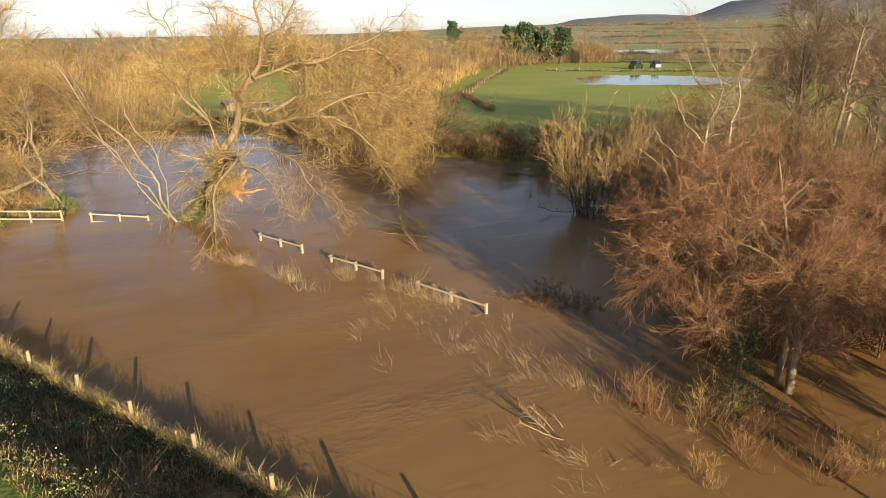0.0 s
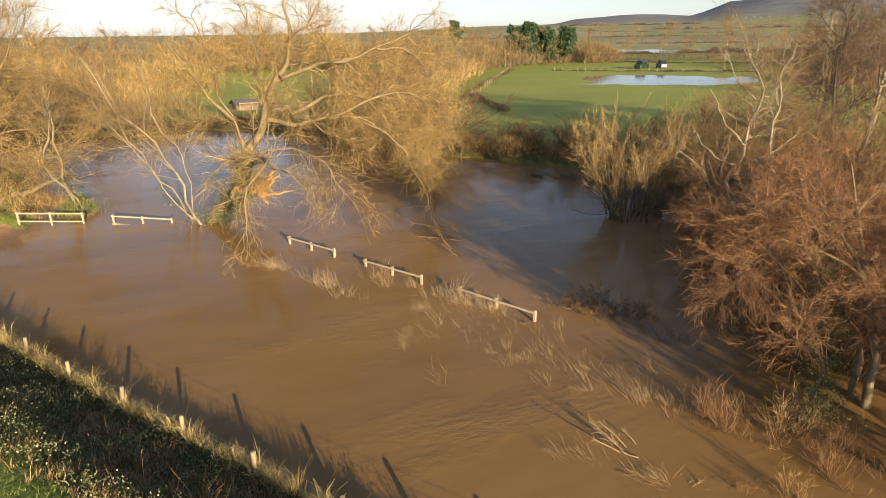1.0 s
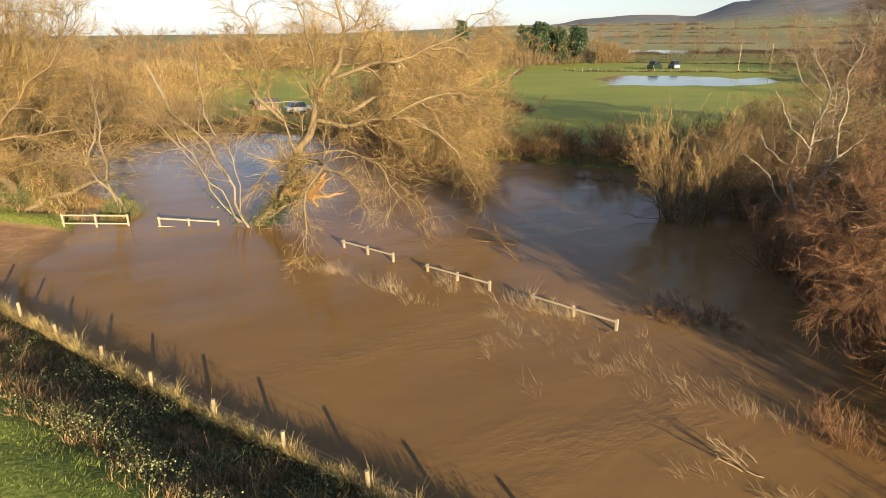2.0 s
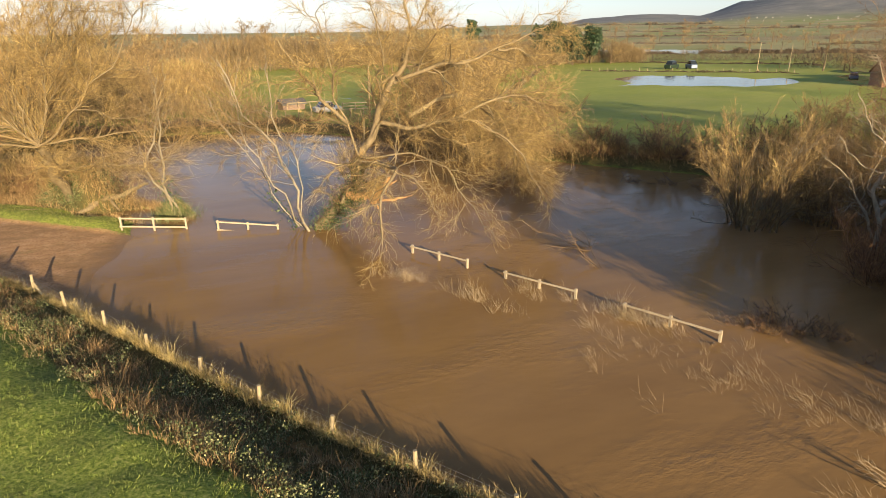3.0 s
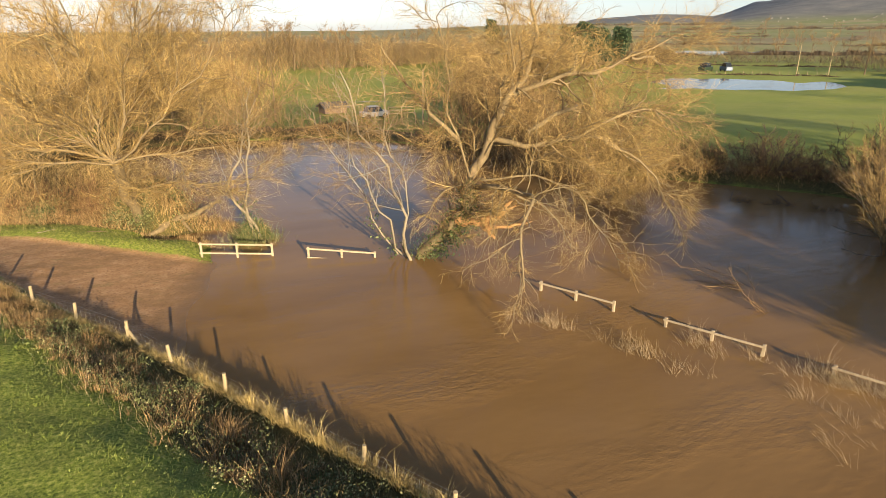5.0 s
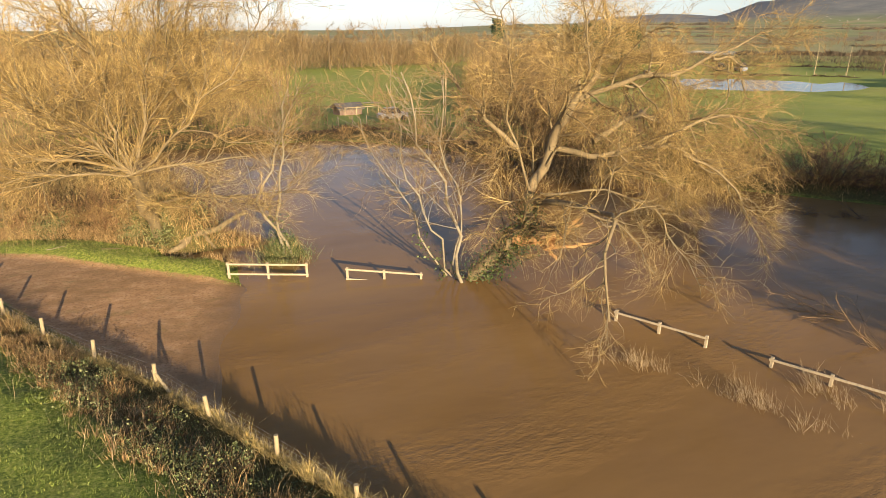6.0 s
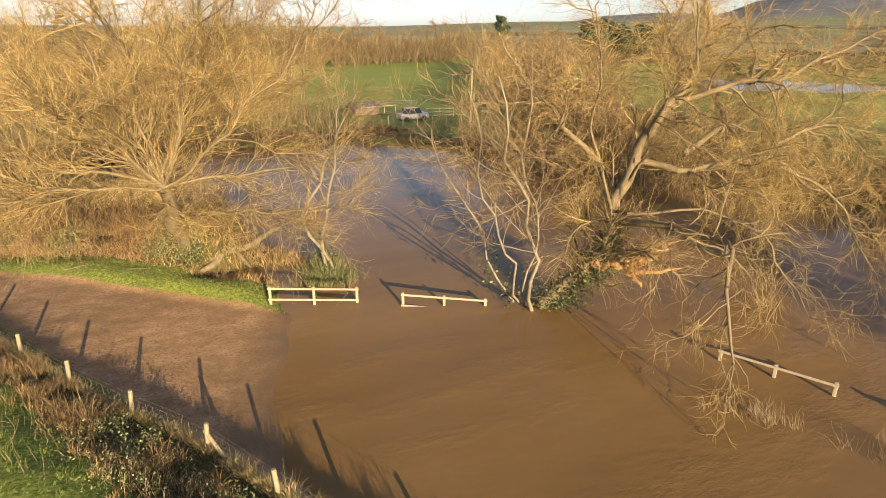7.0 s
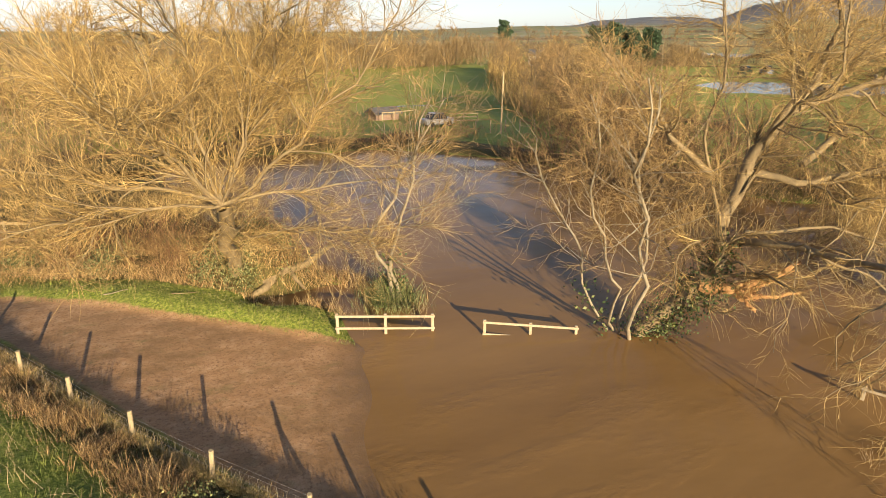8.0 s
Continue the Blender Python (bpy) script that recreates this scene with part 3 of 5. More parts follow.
    part("shoot_tangle", as_mesh("shoot_tangle", *(lambda v, f: (v - np.array(base), f))(*tubes(shoots, taper(np.full(420, 0.011), 5, 0.4), 3)), BROWN), root, "brown shoots crowding the trunk")
    # the torn limb: a splintered orange end, with a pale stub and hanging bark
    torn = []
    for pts_, r0, r1 in (([(-0.65, 40.5, 2.1), (0.0, 40.2, 2.0), (0.5, 39.9, 1.95), (0.95, 39.6, 1.8)], 0.26, 0.16), ([(0.55, 39.8, 2.1), (0.95, 39.2, 2.6), (1.34, 38.3, 3.5)], 0.17, 0.06), ([(0.75, 39.7, 2.1), (1.2, 39.2, 2.5), (1.7, 38.6, 3.1)], 0.12, 0.04), ([(0.6, 39.8, 1.8), (1.5, 39.2, 1.85), (2.6, 38.6, 2.15)], 0.14, 0.02), ([(0.5, 39.8, 1.8), (0.7, 39.5, 1.55), (0.95, 39.3, 1.25)], 0.12, 0.05)):
        p, rr = stem(pts_, r0, r1, 9)
        p = p + rng.normal(0, 0.03, p.shape)
        torn.append(tubes(p[None], (rr * rng.uniform(0.75, 1.25, 9))[None], 7))
    spike = np.array([(0.7, 39.7, 1.95)]) + rng.normal(0, 0.15, (40, 3))
    way = np.array([[0.6, -0.6, 0.25]]) + rng.normal(0, 0.45, (40, 3))
    sp = grow(rng, spike, way, rng.uniform(0.2, 0.6, 40), 2, 0.1, 0.0)
    torn.append(tubes(sp, taper(np.full(40, 0.035), 3, 0.1), 4))
    v, f = joined(torn)
    part("torn_stump", as_mesh("torn_stump", v - np.array(base), f, TORN, False), root, "splintered orange heartwood")
    return root


def birch(name, stems_, label, seed, ivy=0):
    rng = np.random.default_rng(seed)
    made = [stem(p, r, 0.02, 12) for p, r in stems_]
    base = tuple(made[0][0][0])
    plan = [
        dict(count=22 * len(made), spread=(30, 60), ratio=0.26, segs=5, wander=0.14, lift=0.03, thin=0.4, rmin=0.012, rmax=0.03, sides=4, lo=0.3),
        dict(count=170 * len(made), spread=(25, 60), length=0.9, segs=4, wander=0.15, lift=0.0, thin=0.6, rmin=0.007, rmax=0.012, sides=3, fine=True),
        dict(count=520 * len(made), spread=(20, 60), length=0.7, segs=3, wander=0.15, lift=0.0, thin=0.6, rmin=0.006, rmax=0.008, sides=3, fine=True),
    ]
    root, _ = build_tree(name, base, label, "tree", rng, [m[0] for m in made], [m[1] for m in made], plan, BIRCH, OCHRE)
    if ivy:
        add_ivy(root, base, rng, made[-1][0][:4], ivy, 0.28, 0.07)
    return root


willow_left()
willow_centre()
birch("birch_tree", [
    ([(-2.7, 41.3, -0.2), (-3.4, 40.4, 2.2), (-4.1, 39.6, 4.2), (-5.1, 38.4, 6.1), (-6.1, 37.5, 8.0), (-6.8, 36.8, 9.6)], 0.085),
    ([(-3.0, 41.9, 0.1), (-4.0, 41.0, 2.0), (-5.0, 40.1, 3.5), (-5.6, 39.7, 6.0), (-6.6, 39.3, 9.0)], 0.055),
    ([(-2.9, 41.7, 0.0), (-3.2, 41.0, 2.4), (-3.5, 40.2, 4.8), (-4.3, 39.4, 7.2), (-4.6, 39.0, 9.2)], 0.045),
    ([(-3.2, 42.0, 0.1), (-4.6, 41.8, 2.6), (-6.0, 41.4, 5.0), (-7.2, 41.0, 7.6)], 0.05),
], "slender pale birch stems leaning out of the flood water", 3, 160)
birch("birch_tree", [
    ([(-9.9, 47.4, 0.2), (-10.2, 46.9, 1.75), (-10.8, 46.2, 3.7), (-10.3, 45.6, 5.2), (-9.8, 44.4, 7.1), (-9.5, 43.8, 8.6)], 0.09),
    ([(-9.6, 47.4, 0.2), (-10.1, 46.3, 2.9), (-10.1, 45.3, 4.9), (-9.6, 44.3, 7.0), (-9.1, 43.6, 8.6)], 0.08),
], "twin pale birch stems on a grassy hump beside the rail", 4, 260)


def shrub_mesh(seed, height, stems_n, twigs, twig, bark, flare=0.5, rmin=0.008, fine_len=0.22, droop=0.02, segs=2, curl=0.02, stool=0.08):
    """A multi-stemmed bush round the origin: meshes of its wood and its twigs."""
    rng = np.random.default_rng(seed)
    a = rng.random(stems_n) * 2 * np.pi
    start = np.stack([np.cos(a), np.sin(a), 0 * a], 1) * height * stool * rng.random((stems_n, 1)) - np.array([0, 0, 0.3])
    way = np.stack([np.cos(a) * flare, np.sin(a) * flare, np.ones(stems_n)], 1) + rng.normal(0, 0.2, (stems_n, 3))
    pts = grow(rng, start, way, height * rng.uniform(0.6, 1.05, stems_n), 5, 0.12, curl)
    rad = taper(np.full(stems_n, height * 0.008), 6, 0.2)
    wood = [tubes(pts, rad, 4)]
    b, w, ln, r = sprout(rng, pts, rad, stems_n * 9, 0.1, 1.0, (15, 60), 0.42, 0.5)
    p1 = grow(rng, b, w, ln, 3, 0.17, droop)
    r1 = taper(np.clip(r, rmin * 1.3, 0.04), 4, 0.4)
    wood.append(tubes(p1, r1, 3))
    b, w, ln, r = sprout(rng, p1, r1, twigs, 0.05, 1.0, (12, 55), 0.5, 0.6)
    p2 = grow(rng, b, w, height * fine_len * 0.5 * rng.uniform(0.5, 1.3, twigs), segs, 0.3, droop)
    r2 = taper(np.full(twigs, rmin), segs + 1, 0.4)
    return as_mesh("trunk", *joined(wood), bark), as_mesh("crown", *tubes(p2, r2, 3), twig)


def tree_mesh(seed, height, twigs, twig, bark, rmin=0.02, clear=0.25, limbs=22, boughs=150, segs=2, wide=0.42):
    """A single-trunked bare tree round the origin."""
    rng = np.random.default_rng(seed)
    top = np.array([rng.normal(0, 0.06) * height, rng.normal(0, 0.06) * height, height])
    trunk = line([(0, 0, -0.4), tuple(top * 0.35 + rng.normal(0, 0.02 * height, 3)), tuple(top * 0.7), tuple(top)], 9)[None]
    rad = np.linspace(height * 0.018, height * 0.003, 9)[None]
    wood = [tubes(trunk, rad, 6)]
    b, w, ln, r = sprout(rng, trunk, rad, limbs, clear, 0.95, (30, 65), wide, 0.55)
    p1 = grow(rng, b, w, ln, 5, 0.17, 0.09)
    r1 = taper(np.clip(r, rmin * 1.5, 1), 6, 0.25)
    wood.append(tubes(p1, r1, 4))
    b, w, ln, r = sprout(rng, p1, r1, boughs, 0.12, 1.0, (20, 60), 0.5, 0.55)
    p2 = grow(rng, b, w, ln, 3, 0.17, 0.05)
    r2 = taper(np.clip(r, rmin, 0.1), 4, 0.4)
    wood.append(tubes(p2, r2, 3))
    b, w, ln, r = sprout(rng, p2, r2, twigs, 0.05, 1.0, (15, 55), 0.5, 0.6)
    p3 = grow(rng, b, w, height * 0.09 * rng.uniform(0.5, 1.4, twigs), segs, 0.17, 0.03)
    return as_mesh("trunk", *joined(wood), bark), as_mesh("crown", *tubes(p3, taper(np.full(twigs, rmin * 0.7), segs + 1, 0.5), 3), twig)


def plant(name, meshes, places, label, category, group, seed):
    """Copies of a tree or a bush: (x, y, size) each."""
    rng = random.Random(seed)
    for i, (x, y, size) in enumerate(places):
        trunk, crown = meshes[i % len(meshes)]
        z = float(land(x, y)[0])
        root = thing(name, (x, y, max(z, -0.5)) if np.hypot(x, y) < 100 else (x, y, z), label, category, group)
        root.rotation_euler[2] = rng.random() * 6.28
        wide = size * rng.uniform(0.9, 1.15)
        root.scale = (wide, wide, size * rng.uniform(0.9, 1.1))
        part("trunk", trunk, root)
        part("crown", crown, root)


def scatter(seed, spans):
    """Places along stretches (x0, y0, x1, y1, spread, count, size)."""
    r = random.Random(seed)
    out = []
    for x0, y0, x1, y1, spread, count, size in spans:
        for k in range(count):
            f = (k + r.random()) / count
            out.append((x0 + (x1 - x0) * f + r.uniform(-spread, spread), y0 + (y1 - y0) * f + r.uniform(-spread, spread), size * r.uniform(0.75, 1.2)))
    return out


BUSH = [shrub_mesh(21, 5.0, 12, 1400, BROWN, BRANCH, 0.6, 0.012, 0.17, segs=1), shrub_mesh(22, 5.0, 11, 1400, OCHRE, BRANCH, 0.55, 0.012, 0.17, segs=1), shrub_mesh(23, 5.0, 13, 1400, BROWN, DARK, 0.7, 0.012, 0.17, segs=1)]
REDBUSH = [shrub_mesh(31, 4.0, 30, 2500, RUSSET, RUSSET, 0.42, 0.008, 0.24, 0.10), shrub_mesh(32, 4.0, 28, 2500, RUSSET, BRANCH, 0.5, 0.008, 0.24, 0.10)]
LOWBUSH = [shrub_mesh(35, 2.0, 18, 620, RUSSET, RUSSET, 0.42, 0.0042, 0.26, 0.1), shrub_mesh(36, 2.0, 16, 620, GOLD, RUSSET, 0.5, 0.0042, 0.26, 0.1)]
ALDER = [tree_mesh(41, 11.0, 1900, DUSK, GREY, 0.014, segs=1), tree_mesh(42, 11.0, 1900, DUSK, DARK, 0.014, segs=1)]
WOOD = [tree_mesh(51 + i, 10.0, 320, (OCHRE, DULL, GOLD, OCHRE)[i], BRANCH, 0.035, 0.12, 9, 26, 1, 0.5) for i in range(4)]

# trees and bushes of the far bank, and of the flooded near side
plant("bank_bush", BUSH, [(13.2, 47.3, 0.8), (16.5, 55.5, 0.9), (31.0, 43.0, 0.9), (34.0, 39.0, 1.1), (27.5, 47.5, 0.6), (23.5, 52.0, 0.6), (14.0, 57.0, 1.45), (10.5, 62.5, 1.35), (9.0, 69.5, 0.9), (12.0, 71.0, 1.4), (15.5, 62.0, 1.6), (18.5, 55.0, 1.2), (13.0, 67.0, 1.6), (18.0, 70.0, 1.6), (36.5, 34.0, 1.0), (24.5, 51.0, 0.6), (28.5, 46.5, 0.6), (20.5, 59.0, 1.4), (17.0, 66.0, 1.6), (30.0, 41.0, 0.6), (34.0, 35.5, 0.8), (36.0, 31.0, 1.1), (33.0, 40.0, 1.0), (20.5, 53.0, 0.5), (24.0, 49.9, 0.4), (26.0, 47.5, 0.4), (24.5, 53.0, 0.5), (28.0, 50.0, 0.45), (29.5, 45.5, 0.5)], "bare tangled winter bush on the far river bank", "bush", "bank bushes", 1)
plant("alder_tree", ALDER, [(30.5, 30.5, 0.85), (44.5, 38.5, 1.0), (48.0, 41.5, 1.0), (38.5, 33.0, 0.9), (42.5, 33.5, 0.95), (47.0, 34.0, 0.9), (53.0, 40.0, 1.05), (57.0, 37.0, 1.0), (36.0, 25.0, 0.95), (41.0, 26.0, 0.85), (33.0, 21.5, 0.8)], "bare multi-branched alder with pale limbs", "tree", "alders", 2)
plant("red_bush", REDBUSH, [(21.4, 21.0, 1.25), (24.5, 24.0, 1.3), (19.2, 24.0, 0.95), (25.5, 19.4, 1.5), (28.6, 24.5, 1.4), (22.6, 15.8, 1.5), (17.4, 17.4, 1.0), (20.5, 18.0, 1.2), (17.5, 20.8, 0.8), (28.5, 18.0, 1.4), (18.4, 15.6, 1.3), (16.2, 15.6, 1.1), (20.2, 14.2, 1.4), (23.0, 18.6, 1.4), (15.0, 16.8, 0.9)], "dense russet-twigged bush standing in flood water", "bush", "russet bushes", 3)
plant("willow_shrub", LOWBUSH, [(10.0, 14.1, 0.95), (11.2, 13.4, 1.1), (9.6, 15.0, 0.7), (12.3, 13.6, 0.9), (10.9, 11.6, 0.8), (9.4, 11.4, 0.6), (12.2, 10.6, 0.9), (13.4, 9.9, 0.9), (11.8, 12.4, 0.7), (13.2, 12.6, 0.6), (8.6, 12.2, 0.4)], "low orange-stemmed willow shrub in flood water", "bush", "willow shrubs", 4)
plant("dark_shrub", [shrub_mesh(37, 1.6, 18, 1300, RUSSET, DARK, 0.8, 0.006, segs=1), shrub_mesh(38, 1.6, 18, 1300, BROWN, DARK, 0.9, 0.006, segs=1)], [(10.5, 23.2, 0.7), (10.9, 22.7, 0.85), (11.3, 22.3, 0.95), (11.7, 21.8, 1.0), (12.1, 21.4, 0.9), (12.5, 20.9, 0.8), (12.3, 19.2, 0.6), (12.8, 18.3, 0.5), (23.0, 42.0, 0.7), (24.6, 40.2, 0.8), (21.6, 43.6, 0.6)], "low russet brushwood rising from flood water", "bush", "dark shrubs", 6)
# the trees beside the bank whose shade falls over the water
plant("shade_tree", [tree_mesh(61, 7.4, 1900, BROWN, DARK, 0.034, 0.3, 30, 170, 1, 0.46), tree_mesh(62, 7.4, 1900, BROWN, DARK, 0.034, 0.3, 30, 170, 1, 0.46)], [(12.5, 2.2, 0.72), (14.4, 4.6, 0.62), (16.4, 1.0, 0.75), (18.6, 6.0, 0.72), (20.2, 5.2, 0.85), (22.4, 5.6, 0.85), (25.0, 6.8, 0.85), (28.0, 7.8, 0.85), (20.5, 0.5, 0.9), (25.0, 2.4, 0.9), (31.0, 8.0, 0.9), (34.5, 10.5, 1.0)], "bare bankside tree shading the flood", "tree", "shade trees", 7)


def tree_right():
    rng = np.random.default_rng(9)
    base = (14.5, 13.3, -0.3)
    lines = [
        ([base, (14.7, 13.5, 1.0), (14.9, 13.8, 2.2), (14.7, 14.2, 3.6)], 0.15, 0.09),
        ([(14.8, 13.9, -0.3), (14.9, 14.1, 1.0), (15.0, 14.3, 2.4), (15.3, 14.8, 4.0)], 0.11, 0.07),
        ([(14.7, 14.2, 3.6), (13.4, 14.8, 4.6), (12.0, 15.3, 4.9), (10.7, 15.2, 4.1)], 0.045, 0.012),
        ([(14.7, 14.2, 3.6), (14.2, 15.0, 5.0), (13.8, 16.0, 6.4)], 0.07, 0.02),
        ([(15.3, 14.8, 4.0), (15.8, 15.6, 5.2), (16.2, 16.4, 6.6)], 0.06, 0.02),
        ([(15.3, 14.8, 4.0), (14.4, 16.6, 5.0), (13.8, 18.2, 5.4)], 0.06, 0.02),
        ([(14.9, 13.8, 2.2), (13.4, 13.0, 3.6), (12.2, 12.6, 4.0)], 0.06, 0.02),
        ([(15.0, 14.3, 2.4), (16.6, 14.4, 3.8), (18.2, 14.8, 4.4)], 0.06, 0.02),
        ([(12.4, 13.4, -0.3), (12.3, 13.5, 1.4), (12.4, 13.8, 3.2), (12.2, 14.2, 5.0)], 0.07, 0.02),
        ([(14.9, 13.8, 2.2), (15.4, 12.8, 3.6), (16.0, 12.2, 4.2)], 0.06, 0.02),
        ([(12.4, 13.8, 3.2), (11.8, 14.6, 4.3), (11.5, 15.8, 5.2)], 0.045, 0.015),
        ([(14.2, 15.0, 5.0), (12.9, 16.0, 5.6), (12.0, 17.2, 5.5)], 0.045, 0.015),
        ([(15.8, 15.6, 5.2), (17.2, 16.0, 5.8), (18.4, 16.6, 5.6)], 0.045, 0.015),
    ]
    made = [stem(*l) for l in lines]
    plan = [
        dict(count=160, spread=(25, 80), ratio=0.62, segs=6, wander=0.2, lift=0.0, thin=0.5, rmin=0.011, rmax=0.03, sides=4, lo=0.35),
        dict(count=2300, spread=(20, 65), length=0.95, segs=4, wander=0.26, lift=-0.02, thin=0.55, rmin=0.005, rmax=0.010, sides=3, fine=True),
        dict(count=27000, spread=(15, 50), length=0.42, segs=2, wander=0.24, lift=-0.05, thin=0.6, rmin=0.0058, rmax=0.0078, sides=3, fine=True),
    ]
    root, _ = build_tree("hawthorn_tree", base, "tangled bare tree with drooping russet twigs, its trunk in flood water", "tree", rng, [m[0] for m in made], [m[1] for m in made], plan, PALE, RUSSET)
    add_ivy(root, base, rng, line([(12.3, 13.2, 0.6), (12.3, 13.5, 2.4), (12.5, 13.9, 4.2)], 8), 3800, 0.3, 0.032)


tree_right()


def pale_alder():
    """An alder with crooked pale limbs that stands in the flooded margin."""
    rng = np.random.default_rng(14)
    base = (23.0, 26.6, -0.3)
    lines = [
        ([base, (23.1, 27.0, 2.4), (23.8, 27.3, 3.8), (24.2, 27.5, 4.7), (25.0, 28.0, 7.0), (25.3, 28.5, 8.5), (25.0, 29.0, 9.6)], 0.13, 0.02),
        ([(23.8, 27.3, 3.8), (23.1, 27.5, 3.9), (22.3, 28.2, 4.6), (21.6, 28.6, 5.6)], 0.06, 0.015),
        ([(24.2, 27.5, 4.7), (23.6, 28.0, 5.5), (23.2, 28.5, 6.4), (22.7, 28.9, 7.6)], 0.06, 0.015),
        ([(23.1, 26.8, 1.4), (23.9, 26.7, 2.3), (24.7, 27.0, 4.1), (25.9, 27.3, 6.1), (26.9, 27.9, 8.6), (27.4, 28.0, 9.8)], 0.10, 0.02),
        ([(23.0, 26.8, 0.6), (22.3, 27.5, 2.7), (21.4, 27.9, 3.9), (20.6, 28.4, 4.6)], 0.08, 0.02),
        ([(25.0, 28.0, 7.0), (24.2, 28.6, 8.0), (23.6, 29.0, 9.4)], 0.05, 0.015),
        ([(24.7, 27.0, 4.1), (25.6, 26.6, 4.6), (26.8, 26.4, 5.6)], 0.05, 0.015),
        ([(23.3, 26.4, -0.3), (24.4, 25.6, 1.6), (25.2, 25.2, 2.6)], 0.07, 0.02),
    ]
    made = [stem(*l) for l in lines]
    plan = [
        dict(count=120, spread=(25, 75), ratio=0.36, segs=6, wander=0.3, lift=0.02, thin=0.5, rmin=0.014, rmax=0.04, sides=4, lo=0.25),
        dict(count=700, spread=(20, 65), ratio=0.5, segs=4, wander=0.25, lift=0.0, thin=0.5, rmin=0.008, rmax=0.014, sides=3, fine=True),
        dict(count=3800, spread=(15, 60), length=0.6, segs=2, wander=0.22, lift=0.0, thin=0.6, rmin=0.006, rmax=0.008, sides=3, fine=True),
    ]
    build_tree("alder_tree", base, "bare alder with crooked pale limbs standing in flood water", "tree", rng, [m[0] for m in made], [m[1] for m in made], plan, GREY, BROWN)


pale_alder()
SALLOW = [shrub_mesh(71, 7.0, 30, 3800, GOLD, BRANCH, 0.4, 0.009, 0.15, 0.06, 2, 0.06, 0.24), shrub_mesh(72, 7.0, 28, 3800, OCHRE, GREY, 0.4, 0.009, 0.15, 0.06, 2, 0.06, 0.22)]
plant("sallow_bush", SALLOW, [(20.8, 32.2, 0.95), (24.0, 34.0, 1.05), (25.2, 31.0, 0.75), (28.0, 31.5, 0.9), (29.5, 36.0, 1.05), (32.5, 31.0, 1.05), (30.0, 27.0, 0.95)], "rounded ochre-twigged sallow standing in the flooded margin", "bush", "sallows", 15)
plant("dark_shrub", [shrub_mesh(39, 2.4, 22, 1700, DUSK, DARK, 0.8, 0.007, segs=1)], [(24.4, 27.8, 0.6), (24.6, 49.8, 0.9), (27.2, 46.8, 1.7), (29.6, 44.4, 1.0), (32.4, 41.6, 1.8), (34.8, 37.6, 1.6)], "dark tangled brushwood at the water's edge", "bush", "dark shrubs", 16)

# woodland and hedges behind the fields
plant("woodland_tree", WOOD, scatter(8, [
    (-75, 96, -4, 92, 5, 18, 1.0), (-85, 125, -12, 122, 6, 20, 0.98), (-70, 160, -2, 158, 8, 16, 1.08), (6, 222, 76, 240, 6, 18, 1.2), (24, 94, 46, 132, 3, 12, 0.75), (44, 142, 74, 205, 5, 12, 0.95), (23, 84, 32, 104, 2, 6, 0.6), (134, 204, 148, 210, 2, 4, 0.95), (96, 206, 110, 212, 3, 4, 0.95), (225, 290, 330, 245, 6, 10, 0.9),
    (-90, 275, 170, 300, 12, 34, 1.15), (170, 255, 330, 175, 8, 14, 0.85), (250, 420, 430, 330, 10, 16, 1.1), (380, 570, 600, 430, 12, 14, 1.4), (26, 84, 36, 112, 2.5, 10, 0.65), (40, 118, 78, 178, 4, 12, 0.8), (80, 185, 150, 225, 6, 12, 1.1),
    (22, 70, 27, 80, 2, 4, 0.7), (165, 140, 205, 118, 6, 10, 1.1), (42, 30, 60, 36, 4, 4, 0.7), (150, 108, 185, 128, 5, 5, 0.9), (98, 74, 116, 82, 4, 4, 0.8), (88, 196, 96, 214, 4, 5, 1.0),
]), "bare brown woodland tree beyond the river", "tree", "woodland trees", 5)


def thicket(seed, x0, y0, x1, y1, deep, tall, count, material, wide):
    """Undergrowth and close stems of a wood: upright thin strips, never one solid mass."""
    r = np.random.default_rng(seed)
    f = r.random(count)
    x = x0 + (x1 - x0) * f + r.uniform(-deep, deep, count)
    y = y0 + (y1 - y0) * f + r.uniform(-deep, deep, count)
    h = tall * (0.75 + 0.25 * ripple(x, y, tall * 0.8))
    z = land(x, y)[0] + h * 0.72 * r.random(count)
    v, fc = blades(r, np.stack([x, y, z], 1), 1.0, wide, 0.0, 0.35)
    v = v.reshape(-1, 4, 3)
    lean = r.normal(0, 0.5, (count, 2)) * h[:, None] * 0.3
    v[:, 2:, :2] += lean[:, None]
    v[:, 2:, 2] = v[:, :1, 2] + (h * 0.28 * r.uniform(0.4, 1.2, count))[:, None]
    tagged(new("thicket", as_mesh("thicket", v.reshape(-1, 3), fc, material, False)), "dense brown winter thicket of bare stems", "woodland", kind="stuff")


